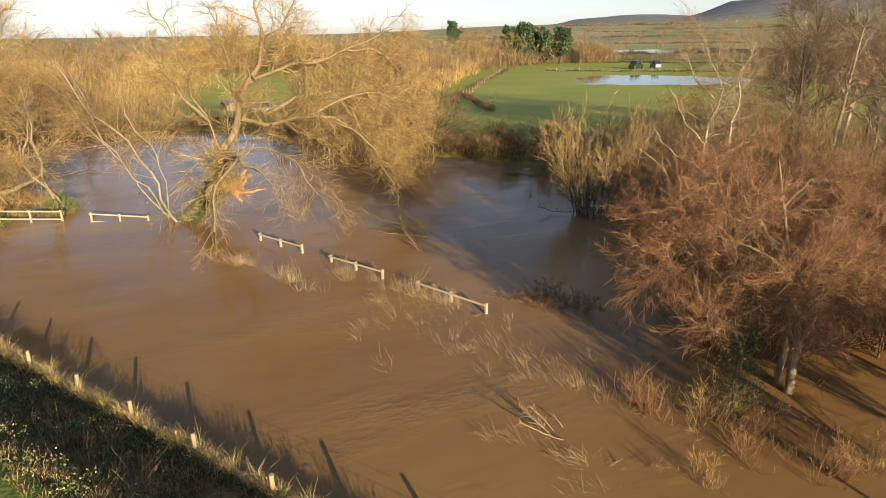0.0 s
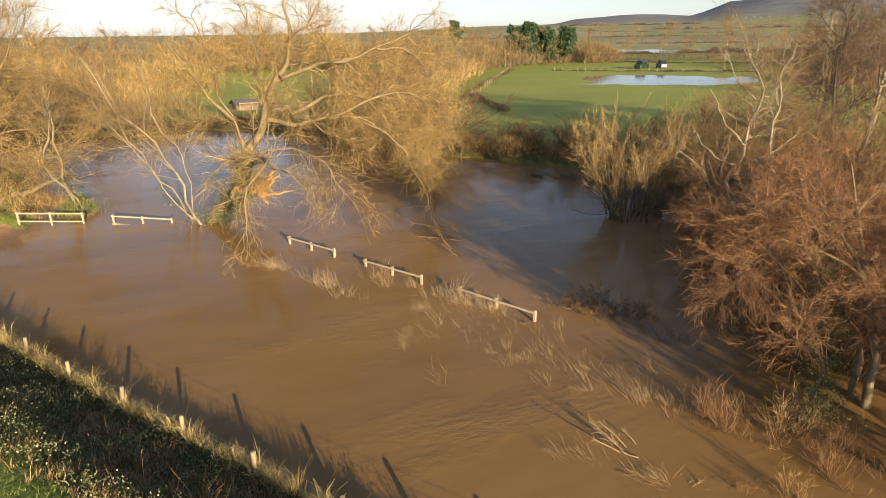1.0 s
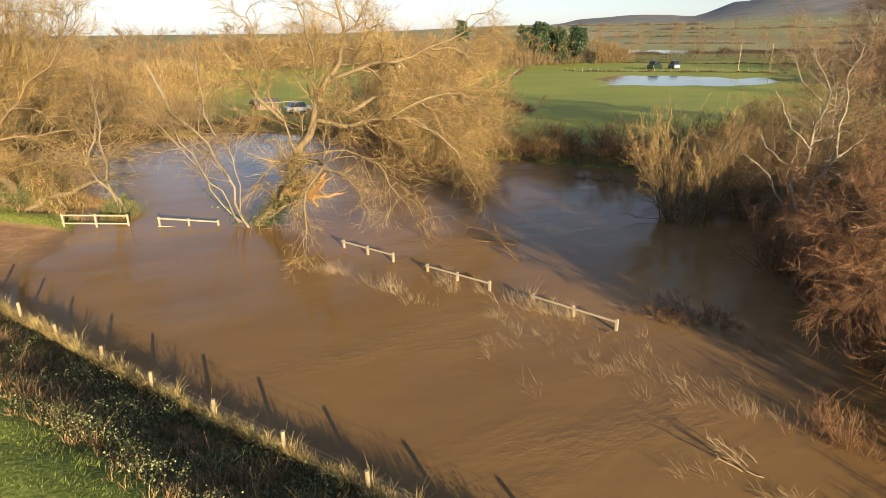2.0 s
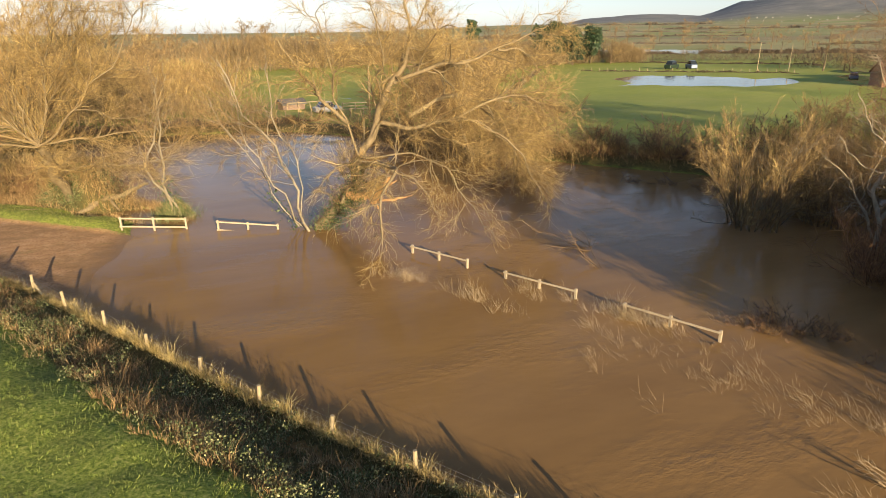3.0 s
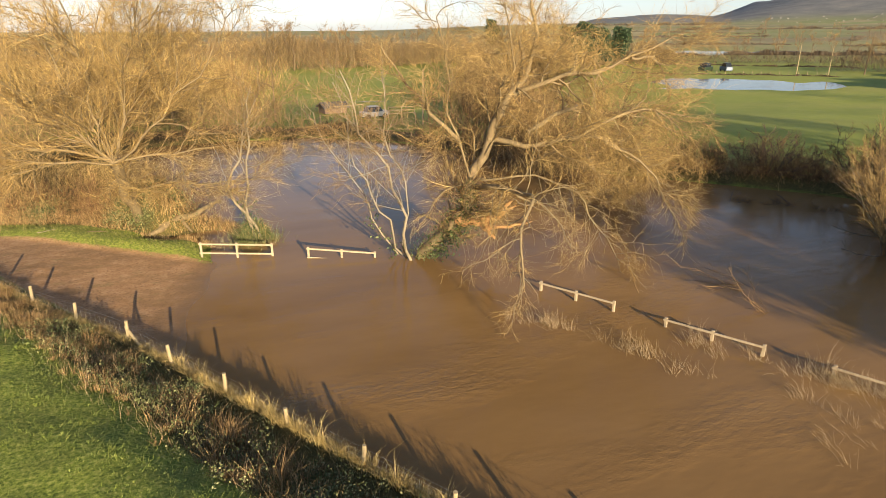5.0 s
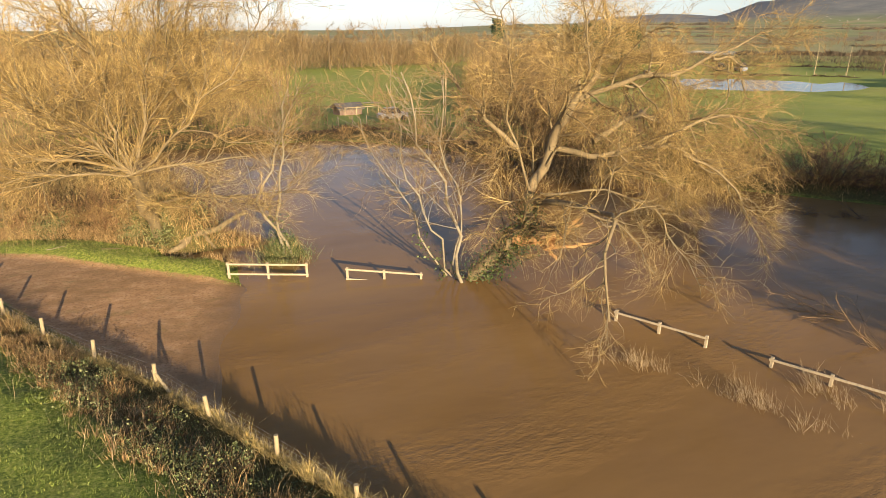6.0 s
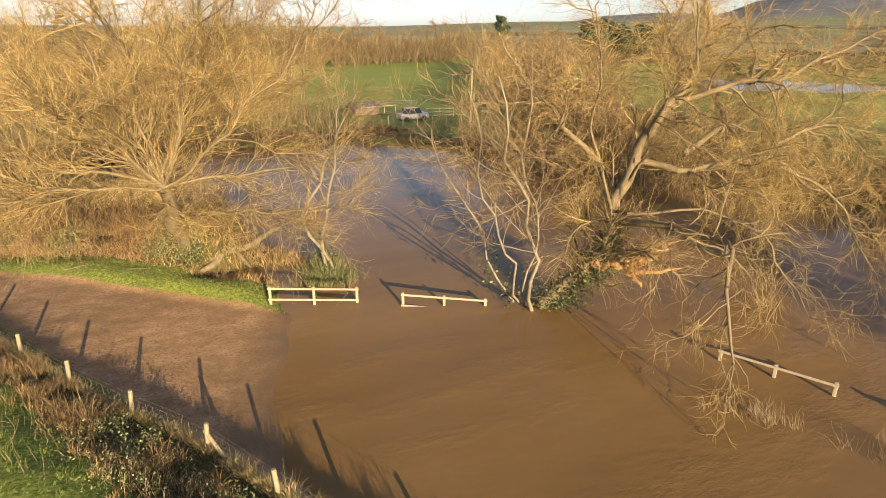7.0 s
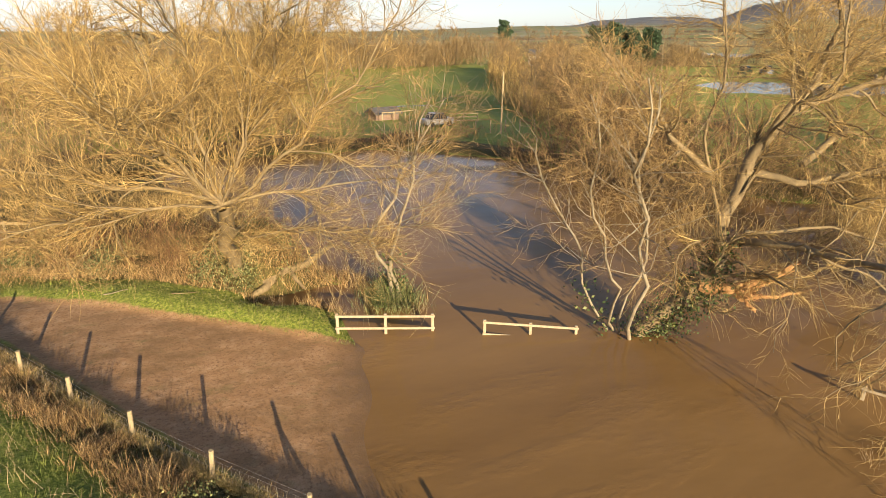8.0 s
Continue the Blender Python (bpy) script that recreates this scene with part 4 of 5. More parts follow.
for k, (x0, y0, x1, y1, deep, tall, count, wide) in enumerate([
    (-80, 93, -2, 89, 4, 6.5, 9000, 0.030), (-90, 124, -6, 120, 8, 8.5, 7000, 0.04), (-70, 162, 0, 158, 9, 10.5, 7000, 0.045), (-150, 262, 150, 296, 14, 12.0, 12000, 0.08),
    (24, 74, 36, 112, 3, 4.5, 3500, 0.03), (40, 118, 80, 180, 4, 5.5, 4000, 0.05), (80, 186, 155, 228, 6, 9.0, 4000, 0.08), (-45, 84, 10, 81, 1.5, 1.6, 6000, 0.02), (170, 152, 210, 120, 6, 7.0, 2500, 0.06),
    (11, 57, 17, 54, 2, 4.0, 1800, 0.018), (13, 60, 22, 70, 3, 5.0, 3000, 0.02), (20.5, 53.5, 33, 39.5, 1.2, 1.7, 3500, 0.014), (8, 72, 14, 60, 1.5, 3.0, 2600, 0.016), (34, 36, 42, 25, 2, 3.0, 2500, 0.014)]):
    thicket(90 + k, x0, y0, x1, y1, deep, tall, count, HEDGE if k == 8 else (DULL, BROWN, GOLD)[k % 3], wide)


thicket(120, -42, 64, -17, 58, 4.5, 4.0, 7000, GOLD, 0.010)
thicket(121, -36, 60, -15, 53, 1.5, 2.2, 5000, BROWN, 0.008)
thicket(122, -44, 72, -24, 70, 3.0, 6.0, 5000, DULL, 0.014)


thicket(123, -19, 54.5, -12.8, 53.0, 1.2, 2.4, 3500, BROWN, 0.008)
thicket(124, -22, 61, -14.5, 60, 2.0, 3.4, 3500, GOLD, 0.009)
thicket(125, -9, 79.4, 12, 64.5, 0.8, 1.1, 4000, GOLD, 0.014)
thicket(126, 38, 26, 60, 44, 4.0, 3.5, 4500, DUSK, 0.016)


# golden willow scrub between the small field and the meadow, and the far tree lines
thicket(130, 19.5, 78, 35, 126, 2.5, 4.5, 8000, GOLD, 0.022)
thicket(131, 24, 80, 44, 130, 3.0, 5.5, 8000, DULL, 0.025)
thicket(132, 44, 142, 74, 205, 4.0, 7.5, 7000, GOLD, 0.045)
thicket(133, 52, 142, 86, 195, 5.0, 7.0, 6000, DULL, 0.045)
thicket(134, 4, 222, 84, 242, 6.0, 13.0, 7000, DULL, 0.06)
thicket(135, -28, 96, -5, 106, 4.0, 6.5, 6000, GOLD, 0.028)
thicket(136, -36, 128, 1, 160, 6.0, 10.0, 6000, GOLD, 0.05)
thicket(142, 92, 204, 152, 212, 3.0, 6.0, 3000, DULL, 0.06)
thicket(143, -16.5, 51.8, -13.4, 51.2, 0.8, 1.6, 1800, BROWN, 0.007)
thicket(144, -26, 54.6, -16, 50.6, 0.7, 1.1, 4500, ROUGH, 0.007)
thicket(145, 21, 53, 33, 39.5, 1.0, 1.5, 5000, RUSSET, 0.012)
thicket(146, 12, 63, 22, 52, 1.0, 2.2, 3500, BROWN, 0.014)
thicket(147, 138, 205, 154, 208, 2.5, 9.0, 3000, DULL, 0.07)
thicket(148, 90, 207, 110, 213, 3.0, 9.0, 3000, GOLD, 0.07)
thicket(149, -170, 190, -40, 200, 8.0, 10.5, 6000, DULL, 0.06)
thicket(150, -6, 226, 78, 244, 4.0, 13.0, 6000, OCHRE, 0.05)
thicket(160, 150, 215, 250, 160, 5.0, 6.0, 6000, HEDGE, 0.05)


# ---- fences ----
def box_bm(bm, m, size, bevel=0.012):
    made = bmesh.ops.create_cube(bm, size=1.0, matrix=m @ Matrix.Diagonal((*size, 1)))
    es = list({e for v in made["verts"] for e in v.link_edges})
    if bevel:
        bmesh.ops.bevel(bm, geom=es, offset=bevel, segments=1, affect="EDGES")


def bm_mesh(name, bm, material):
    me = bpy.data.meshes.new(name)
    bm.to_mesh(me)
    bm.free()
    me.materials.append(material)
    return me


def along(a, b):
    """The pose of a bar from a to b, its length along x."""
    a, b = Vector(a), Vector(b)
    return Matrix.Translation((a + b) / 2) @ (b - a).to_track_quat("X", "Z").to_matrix().to_4x4(), (b - a).length


def rail_fence(a, b, low, label, lower=True):
    """Three square posts with a top and a lower rail, from top end a to top end b."""
    a, b = Vector(a), Vector(b)
    root = thing("rail_fence", (*a.xy, low), label, "fence", "rail fences")
    inv = Matrix.Translation(-root.location)
    run = (b - a).normalized()
    for f in (0.0, 0.5, 1.0):
        p = a.lerp(b, f)
        bm = bmesh.new()
        h = p.z + 0.06 - low
        box_bm(bm, inv @ Matrix.Translation((p.x, p.y, low + h / 2)) @ Matrix.Rotation(math.atan2(run.y, run.x), 4, "Z"), (0.11, 0.11, h))
        part("post", bm_mesh("post", bm, RAILWOOD), root)
    side = Vector((-run.y, run.x, 0)) * -0.075
    for drop in (0.02, 0.5) if lower else (0.02,):
        m, n = along(a + side - Vector((0, 0, drop)) - run * 0.08, b + side - Vector((0, 0, drop)) + run * 0.08)
        bm = bmesh.new()
        box_bm(bm, inv @ m, (n, 0.04, 0.088), 0.008)
        part("rail", bm_mesh("rail", bm, RAILWOOD), root)


rail_fence((-12.65, 45.25, 0.86), (-9.25, 44.45, 0.64), -0.6, "pale two-rail wooden fence at the flooded track's edge")
rail_fence((-7.55, 43.5, 0.53), (-4.38, 42.3, 0.27), -0.9, "pale wooden rail fence sunk in flood water")
rail_fence((1.42, 35.45, 0.40), (3.13, 32.46, 0.42), -0.9, "pale wooden rail fence sunk in flood water", False)
rail_fence((4.2, 30.56, 0.34), (5.87, 27.43, 0.40), -0.9, "pale wooden rail fence sunk in flood water", False)
rail_fence((6.9, 25.5, 0.40), (8.55, 22.2, 0.40), -0.9, "pale wooden rail fence caught with flood debris", False)


def wire_fence():
    us = [-60.8 + 2.84 * i for i in range(22)]
    root = thing("wire_fence", (us[0] * DX + 8.0 * SX, us[0] * DY + 8.0 * SY, 0.6), "post and wire stock fence along the foot of the grass bank", "fence")
    inv = Matrix.Translation(-root.location)
    r = random.Random(3)
    tops = []
    for u in us:
        x, y = u * DX + float(fence_line(u)) * SX, u * DY + float(fence_line(u)) * SY
        top = float(np.interp(u, [-60, -44, -41, -35, -29.5, -21, 0], [1.75, 1.48, 1.40, 1.17, 0.98, 0.87, 0.8])) + r.uniform(-0.03, 0.03)
        g = float(land(x, y)[0])
        bm = bmesh.new()
        m = inv @ Matrix.Translation((x, y, 0)) @ Euler((r.uniform(-0.08, 0.08), r.uniform(-0.08, 0.08), r.random())).to_matrix().to_4x4()
        bmesh.ops.create_cone(bm, cap_ends=True, segments=9, radius1=0.066, radius2=0.058, depth=top - g + 0.5, matrix=m @ Matrix.Translation((0, 0, (top + g - 0.5) / 2)))
        part("post", bm_mesh("post", bm, POSTWOOD), root)
        if abs(u + 38.0) < 1.5:
            m2, n2 = along((x - 0.05 * DX, y - 0.05 * DY, top - 0.25), (x + 0.75 * DX, y + 0.75 * DY, g))
            bm = bmesh.new()
            box_bm(bm, inv @ m2, (n2, 0.08, 0.08))
            part("brace", bm_mesh("brace", bm, POSTWOOD), root)
        tops.append(((x, y, top), g))
    for h in (0.06, 0.2, 0.42, 0.62, 0.8):
        pts = np.array([[(x, y, t - h) for (x, y, t), g in tops]]) - np.array(root.location)
        part("wire", as_mesh("wire", *tubes(pts, np.full(pts.shape[:2], 0.0028), 4), WIRE), root)

    # the stock netting's upright wires
    line_ = np.array([t for t, g in tops]) - np.array(root.location)
    i = np.linspace(0, len(tops) - 1.001, 230)
    k = i.astype(int)
    at = line_[k] + (line_[k + 1] - line_[k]) * (i - k)[:, None]
    net = np.stack([at - np.array([0, 0, 0.85]), at - np.array([0, 0, 0.2])], 1)
    part("netting", as_mesh("netting", *tubes(net, np.full(net.shape[:2], 0.0025), 3), WIRE), root)


wire_fence()


# ---- grass, weeds and reeds ----
def stuff(name, mesh, label, category):
    return tagged(new(name, mesh), label, category, kind="stuff")


def on_bank(rng, count, s0, s1, u0, u1, power=1.0):
    s = s0 + (s1 - s0) * rng.random(count) ** power
    u = u0 + (u1 - u0) * rng.random(count)
    x, y = u * DX + s * SX, u * DY + s * SY
    return np.stack([x, y, land(x, y)[0] - 0.02], 1)


def patchy(rng, p, size, cut):
    v = ripple(p[:, 0], p[:, 1], size) + 0.6 * ripple(p[:, 0] + 7, p[:, 1] - 3, size * 0.43) + rng.normal(0, 0.25, len(p))
    return p[v > cut]


rng = np.random.default_rng(2)
def clumps(rng, centres, each, spread, height, width, splay):
    """Tufts: blades that fan out from each centre."""
    n = len(centres)
    off = rng.normal(0, 1, (n, each, 2))
    roots = np.repeat(centres[:, None], each, 1)
    roots[:, :, :2] += off * spread
    tall = np.repeat(height[:, None], each, 1).reshape(-1)
    v, f = blades(rng, roots.reshape(-1, 3), tall, width, 0.25, 0.4)
    v = v.reshape(-1, 4, 3)
    v[:, 2:, :2] += (off.reshape(-1, 2) * splay * tall[:, None])[:, None]
    return v.reshape(-1, 3), f


def bowed(rng, centres, each, spread, height, width, splay):
    """Tufts of blades that rise and then bow outwards: two strips to a blade."""
    n = len(centres)
    off = rng.normal(0, 1, (n, each, 2))
    root = np.repeat(centres[:, None], each, 1)
    root[:, :, :2] += off * spread
    root, off = root.reshape(-1, 3), off.reshape(-1, 2)
    m = len(root)
    tall = np.repeat(height[:, None], each, 1).reshape(-1) * rng.uniform(0.45, 1.25, m)
    out = (off * splay + rng.normal(0, 0.25, (m, 2))) * tall[:, None]
    turn = rng.random(m) * 2 * np.pi
    across = np.stack([np.cos(turn), np.sin(turn), 0 * turn], 1) * (width * rng.uniform(0.7, 1.3, m))[:, None]
    mid = root + np.c_[out * 0.35, tall * 0.62]
    top = root + np.c_[out * 1.1, tall * rng.uniform(0.75, 1.05, m)]
    v = np.stack([root - across, root + across, mid + across * 0.75, mid - across * 0.75, top + across * 0.2, top - across * 0.2], 1).reshape(-1, 3)
    i = np.arange(m)[:, None] * 6
    return v, np.concatenate([i + np.array([0, 1, 2, 3]), i + np.array([3, 2, 4, 5])])


def bank_s(p):
    return p[:, 0] * SX + p[:, 1] * SY - green_edge(p[:, 0] * DX + p[:, 1] * DY)


lawn = on_bank(rng, 16500, -1.5, 7.2, -52, -12)
lawn = lawn[bank_s(lawn) < 0.25 * rng.normal(0, 1, len(lawn))]
lush = 1.1 + 0.45 * ripple(lawn[:, 0], lawn[:, 1], 0.6) + 0.35 * ripple(lawn[:, 0] + 5, lawn[:, 1], 0.23)
stuff("lawn_grass", as_mesh("lawn_grass", *clumps(rng, lawn, 8, 0.07, 0.055 * np.clip(lush, 0.3, 2.2), 0.0055, 0.7), BLADE, False), "short tufted green grass on the flood bank's top", "grass")
low = on_bank(rng, 15000, 4.3, 8.25, -58, -6)
low = low[bank_s(low) > 0.35 * rng.normal(0, 1, len(low))]
stuff("slope_grass", as_mesh("slope_grass", *bowed(rng, low, 4, 0.08, 0.15 * (1.1 + 0.5 * ripple(low[:, 0], low[:, 1], 0.5)), 0.006, 0.7), SEDGE, False), "low dull green grass on the bank slope", "grass")
tuft = patchy(rng, on_bank(rng, 5600, 4.3, 7.9, -58, -6), 0.42, -0.12)
tuft = tuft[bank_s(tuft) > 0.3 * rng.normal(0, 1, len(tuft))]
straw = patchy(rng, on_bank(rng, 3600, 5.6, 8.1, -60, -38), 0.8, -0.5)
tuft = np.concatenate([tuft, straw[bank_s(straw) > 0.15]])
stuff("rough_grass", as_mesh("rough_grass", *bowed(rng, tuft, 15, 0.045, 0.26 * (1.1 + 0.5 * ripple(tuft[:, 0], tuft[:, 1], 0.6)), 0.007, 0.32), ROUGH, False), "russet and brown tufts of rough grass on the bank slope", "grass")
tall = patchy(rng, np.concatenate([on_bank(rng, 700, 4.6, 7.35, -58, -6), on_bank(rng, 300, 7.2, 7.9, -58, -36)]), 0.7, 0.3)
tall = tall[bank_s(tall) > 0.1]
stuff("tall_grass", as_mesh("tall_grass", *bowed(rng, tall, 24, 0.07, 0.55 * (1.0 + 0.4 * ripple(tall[:, 0], tall[:, 1], 0.5)), 0.006, 0.35), ROUGH, False), "tall sunlit tussocks of dead grass on the bank slope", "grass")
u = np.concatenate([rng.uniform(-61, -4, 4600), rng.uniform(-61, -30, 1500)])
s = fence_line(u) + rng.normal(0.02, 0.075, len(u))
edge = np.stack([u * DX + s * SX, u * DY + s * SY], 1)
edge = np.c_[edge, land(edge[:, 0], edge[:, 1])[0] - 0.02]
edge_h = np.interp(u, [-61, -40, -30], [0.18, 0.19, 0.22]) * (1 + 0.4 * ripple(u * 3.1, u, 1.0) + 0.25 * ripple(u * 9.0, u, 1.0))
stuff("fence_grass", as_mesh("fence_grass", *bowed(rng, edge, 8, 0.05, edge_h, 0.006, 0.4), FRINGE, False), "dense yellow-green dead grass along the wire fence", "grass")
u = np.concatenate([rng.uniform(-61, -4, 60), -60.8 + 2.84 * np.arange(20) + rng.normal(0, 0.15, 20)])
s = fence_line(u) + rng.normal(0.0, 0.10, len(u))
plume = np.stack([u * DX + s * SX, u * DY + s * SY], 1)
plume = np.c_[plume, land(plume[:, 0], plume[:, 1])[0] - 0.02]
stuff("fence_tussocks", as_mesh("fence_tussocks", *bowed(rng, plume, 46, 0.07, np.where(u < -36, 0.6, 1.0) * rng.uniform(0.3, 0.68, len(u)), 0.0055, 0.22), FRINGE, False), "tall tussocks of dead grass round the fence posts", "grass")
weeds = patchy(rng, on_bank(rng, 2700, 4.6, 8.1, -41, -8), 0.9, -0.3)
weeds = weeds[bank_s(weeds) > 0.35 * rng.normal(0, 1, len(weeds))]
rise = 0.22 * (1.1 + 0.7 * ripple(weeds[:, 0] + 3, weeds[:, 1], 0.8))[:, None, None] * rng.random((len(weeds), 15, 1)) ** 0.7
centres = (weeds[:, None] + rng.normal(0, 1, (len(weeds), 15, 3)) * np.array([0.09, 0.09, 0.03]) + rise * np.array([0, 0, 2.0])).reshape(-1, 3)
stuff("weed_patch", as_mesh("weed_patch", *leaves(rng, centres, 0.03), WEED, False), "grey-green dock and nettle leaves on the bank slope", "weeds")
stalk = patchy(rng, on_bank(rng, 1500, 5.2, 8.2, -56, -8), 2.1, -0.2)
way = np.array([[0, 0, 1.0]]) + rng.normal(0, 0.25, (len(stalk), 3))
p = grow(rng, stalk, way, rng.uniform(0.3, 0.8, len(stalk)), 3, 0.12, 0.0)
stuff("dead_stalks", as_mesh("dead_stalks", *tubes(p, taper(np.full(len(stalk), 0.0045), 4, 0.5), 3), STRAW), "dry standing weed stalks on the bank slope", "weeds")

# the verge, the scrubby bank and its brambles
q = np.stack([rng.uniform(-34, -9, 90000), rng.uniform(43, 64, 90000)], 1)
n = strip(q[:, 0], q[:, 1])
z = land(q[:, 0], q[:, 1])[0]
v = q[(n > 0.05) & (n < 1.15) & (z > 0.02)]
v = np.c_[v, land(v[:, 0], v[:, 1])[0] - 0.02]
stuff("verge_grass", as_mesh("verge_grass", *blades(rng, v, 0.11, 0.009, 0.45), SEDGE, False), "green grass verge beside the muddy track", "grass")
lush = patchy(rng, v, 0.8, 0.75)
stuff("verge_tufts", as_mesh("verge_tufts", *blades(rng, lush, 0.13, 0.009, 0.45), BLADE, False), "brighter green tufts on the verge", "grass")
v = q[(n > 0.95) & (z > -0.1) & (q[:, 1] < 57)]
v = np.c_[v, land(v[:, 0], v[:, 1])[0] - 0.02]
stuff("bank_grass", as_mesh("bank_grass", *blades(rng, patchy(rng, v, 1.1, -0.6), 0.42, 0.011, 0.4), ROUGH, False), "brown rough grass under the leaning willow", "grass")
bramble = patchy(rng, v[(v[:, 2] > 0.25)], 1.3, 0.6)
bramble = bramble[:: max(1, len(bramble) // 1100)]
centres = (bramble[:, None] + rng.normal(0, 1, (len(bramble), 12, 3)) * np.array([0.25, 0.25, 0.28]) + np.array([0, 0, 0.45])).reshape(-1, 3)
stuff("bramble_patch", as_mesh("bramble_patch", *leaves(rng, centres, 0.045), WEED, False), "low green brambles on the scrubby bank", "bush")
hump = np.stack([rng.normal(-9.9, 0.6, 2600), rng.normal(47.5, 0.6, 2600)], 1)
hump = np.c_[hump, np.maximum(land(hump[:, 0], hump[:, 1])[0], -0.1)]
stuff("hump_grass", as_mesh("hump_grass", *blades(rng, hump, 0.5, 0.008, 0.4), WEED, False), "long green grass round the twin birch stems", "grass")
plant("scrub_bush", LOWBUSH, [(-15.9, 51.4, 0.5), (-17.2, 51.4, 0.6), (-14.2, 53.0, 0.8), (-16.9, 52.2, 0.7), (-18.4, 52.0, 0.7), (-20.0, 53.4, 0.8), (-22.5, 54.6, 0.8), (-24.2, 55.6, 0.8), (-13.0, 52.6, 0.6), (-17.0, 53.6, 1.0), (-21.0, 56.0, 1.2), (-26.0, 57.0, 0.9), (-19.4, 55.6, 1.1), (-24.0, 58.0, 1.1), (-15.0, 55.0, 1.0)], "low brown scrub on the bank under the willow", "bush", "scrub bushes", 11)


def reeds(seed, x, y, wide, long, stalks, height, lean, turn, label, material=STRAW, radius=0.0038, low=0.0):
    """A clump of dead stalks standing in the water, leaning with the stream."""
    r, count = np.random.default_rng(seed), int(stalks * 1.4)
    a = radians(turn)
    heart = r.normal(0, 1, (max(3, count // 16), 2)) * np.array([long, wide]) * 0.5
    g = heart[r.integers(0, len(heart), count)] + r.normal(0, 0.13, (count, 2))
    root = np.stack([x + g[:, 0] * np.cos(a) - g[:, 1] * np.sin(a), y + g[:, 0] * np.sin(a) + g[:, 1] * np.cos(a), np.full(count, -0.1 + low)], 1)
    push = lean * r.uniform(0.2, 1.9, count)
    way = np.stack([np.cos(a) * -push + r.normal(0, 0.3, count), np.sin(a) * -push + r.normal(0, 0.3, count), np.ones(count)], 1)
    pts = grow(r, root, way, height * r.uniform(0.25, 1.3, count), 3, 0.16, -0.07)
    ob = new("reed_clump", as_mesh("reed_clump", *tubes(pts - np.array([x, y, 0]), taper(np.full(count, radius), 4, 0.4), 3), material))
    ob.location = (x, y, 0)
    return tagged(ob, label, "reeds", "reed clumps", "stuff")


PALE_REED, THIN_REED, LAID_REED = "dense pale dead reeds standing in flood water", "sparse thin reed stalks poking from flood water", "bent pale reed stalks pushed over by the stream"
reeds(1, 0.1, 32.2, 0.5, 1.2, 160, 0.65, 0.2, -60, PALE_REED)
reeds(2, -0.4, 33.0, 0.4, 0.8, 60, 0.5, 0.2, -60, PALE_REED)
reeds(3, 1.9, 29.2, 0.55, 1.5, 200, 0.7, 0.25, -60, PALE_REED)
reeds(4, 2.8, 27.2, 0.3, 0.5, 22, 0.6, 0.3, -60, THIN_REED)
reeds(5, 4.8, 28.4, 0.7, 2.2, 130, 0.75, 0.5, -62, LAID_REED)
reeds(6, 6.6, 25.3, 0.5, 1.6, 260, 0.65, 0.5, -62, PALE_REED, radius=0.005)
reeds(7, 7.6, 23.8, 0.45, 1.3, 220, 0.6, 0.5, -62, PALE_REED, radius=0.005)
reeds(8, 6.9, 26.0, 0.2, 0.2, 22, 1.0, 0.05, 90, "tall tuft of pale reeds beside the sunken rail")
reeds(9, 5.4, 23.2, 0.6, 1.6, 60, 0.5, 0.35, -60, LAID_REED)
reeds(10, 3.8, 22.9, 0.15, 0.4, 14, 0.5, 0.4, -50, THIN_REED)
reeds(11, 6.2, 20.6, 0.6, 1.5, 75, 0.48, 0.5, -55, LAID_REED)
reeds(12, 7.2, 19.8, 0.5, 1.3, 60, 0.5, 0.8, -60, LAID_REED)
reeds(13, 3.4, 20.4, 0.4, 0.8, 16, 0.6, 0.9, -45, THIN_REED)
reeds(14, 8.8, 21.0, 0.7, 1.4, 40, 0.5, 0.5, -70, THIN_REED)
reeds(15, 7.6, 17.4, 0.2, 0.4, 26, 0.4, 0.5, -40, THIN_REED)
reeds(16, 5.5, 14.9, 0.3, 0.7, 60, 0.5, 0.8, -30, LAID_REED)
reeds(17, 9.1, 16.1, 0.35, 0.8, 110, 0.5, 0.4, -50, PALE_REED)
reeds(18, 8.7, 16.6, 0.2, 0.4, 30, 0.6, 0.4, -50, PALE_REED)
reeds(19, 6.8, 13.4, 0.4, 0.9, 90, 0.5, 1.2, -20, LAID_REED)
reeds(20, 6.5, 12.3, 0.3, 0.6, 60, 0.4, 1.2, -30, LAID_REED)
reeds(21, -9.1, 46.2, 0.25, 0.6, 60, 0.55, 0.1, 0, PALE_REED)
reeds(29, -19.2, 51.9, 0.5, 1.6, 200, 0.7, 0.1, 145, "brown reeds along the top of the verge", ROUGH, low=0.4)
reeds(22, -22.4, 53.9, 0.5, 1.8, 420, 1.0, 0.1, 140, "stand of tall pale reeds on the scrubby bank", low=0.4)
reeds(23, -12.6, 47.3, 0.3, 1.6, 150, 0.5, 0.1, 140, "brown reed fringe round the bank's dark pool", low=0.05)
reeds(24, -15.2, 49.0, 0.3, 1.8, 170, 0.5, 0.1, 140, "brown reed fringe round the bank's dark pool", low=0.2)
reeds(25, 7.7, 18.2, 0.9, 2.0, 40, 0.5, 0.7, -60, THIN_REED)
reeds(26, 9.6, 18.6, 0.7, 2.0, 36, 0.5, 0.7, -60, THIN_REED)
reeds(27, 4.6, 25.6, 0.4, 1.4, 40, 0.6, 0.7, -60, THIN_REED)
r = np.random.default_rng(50)
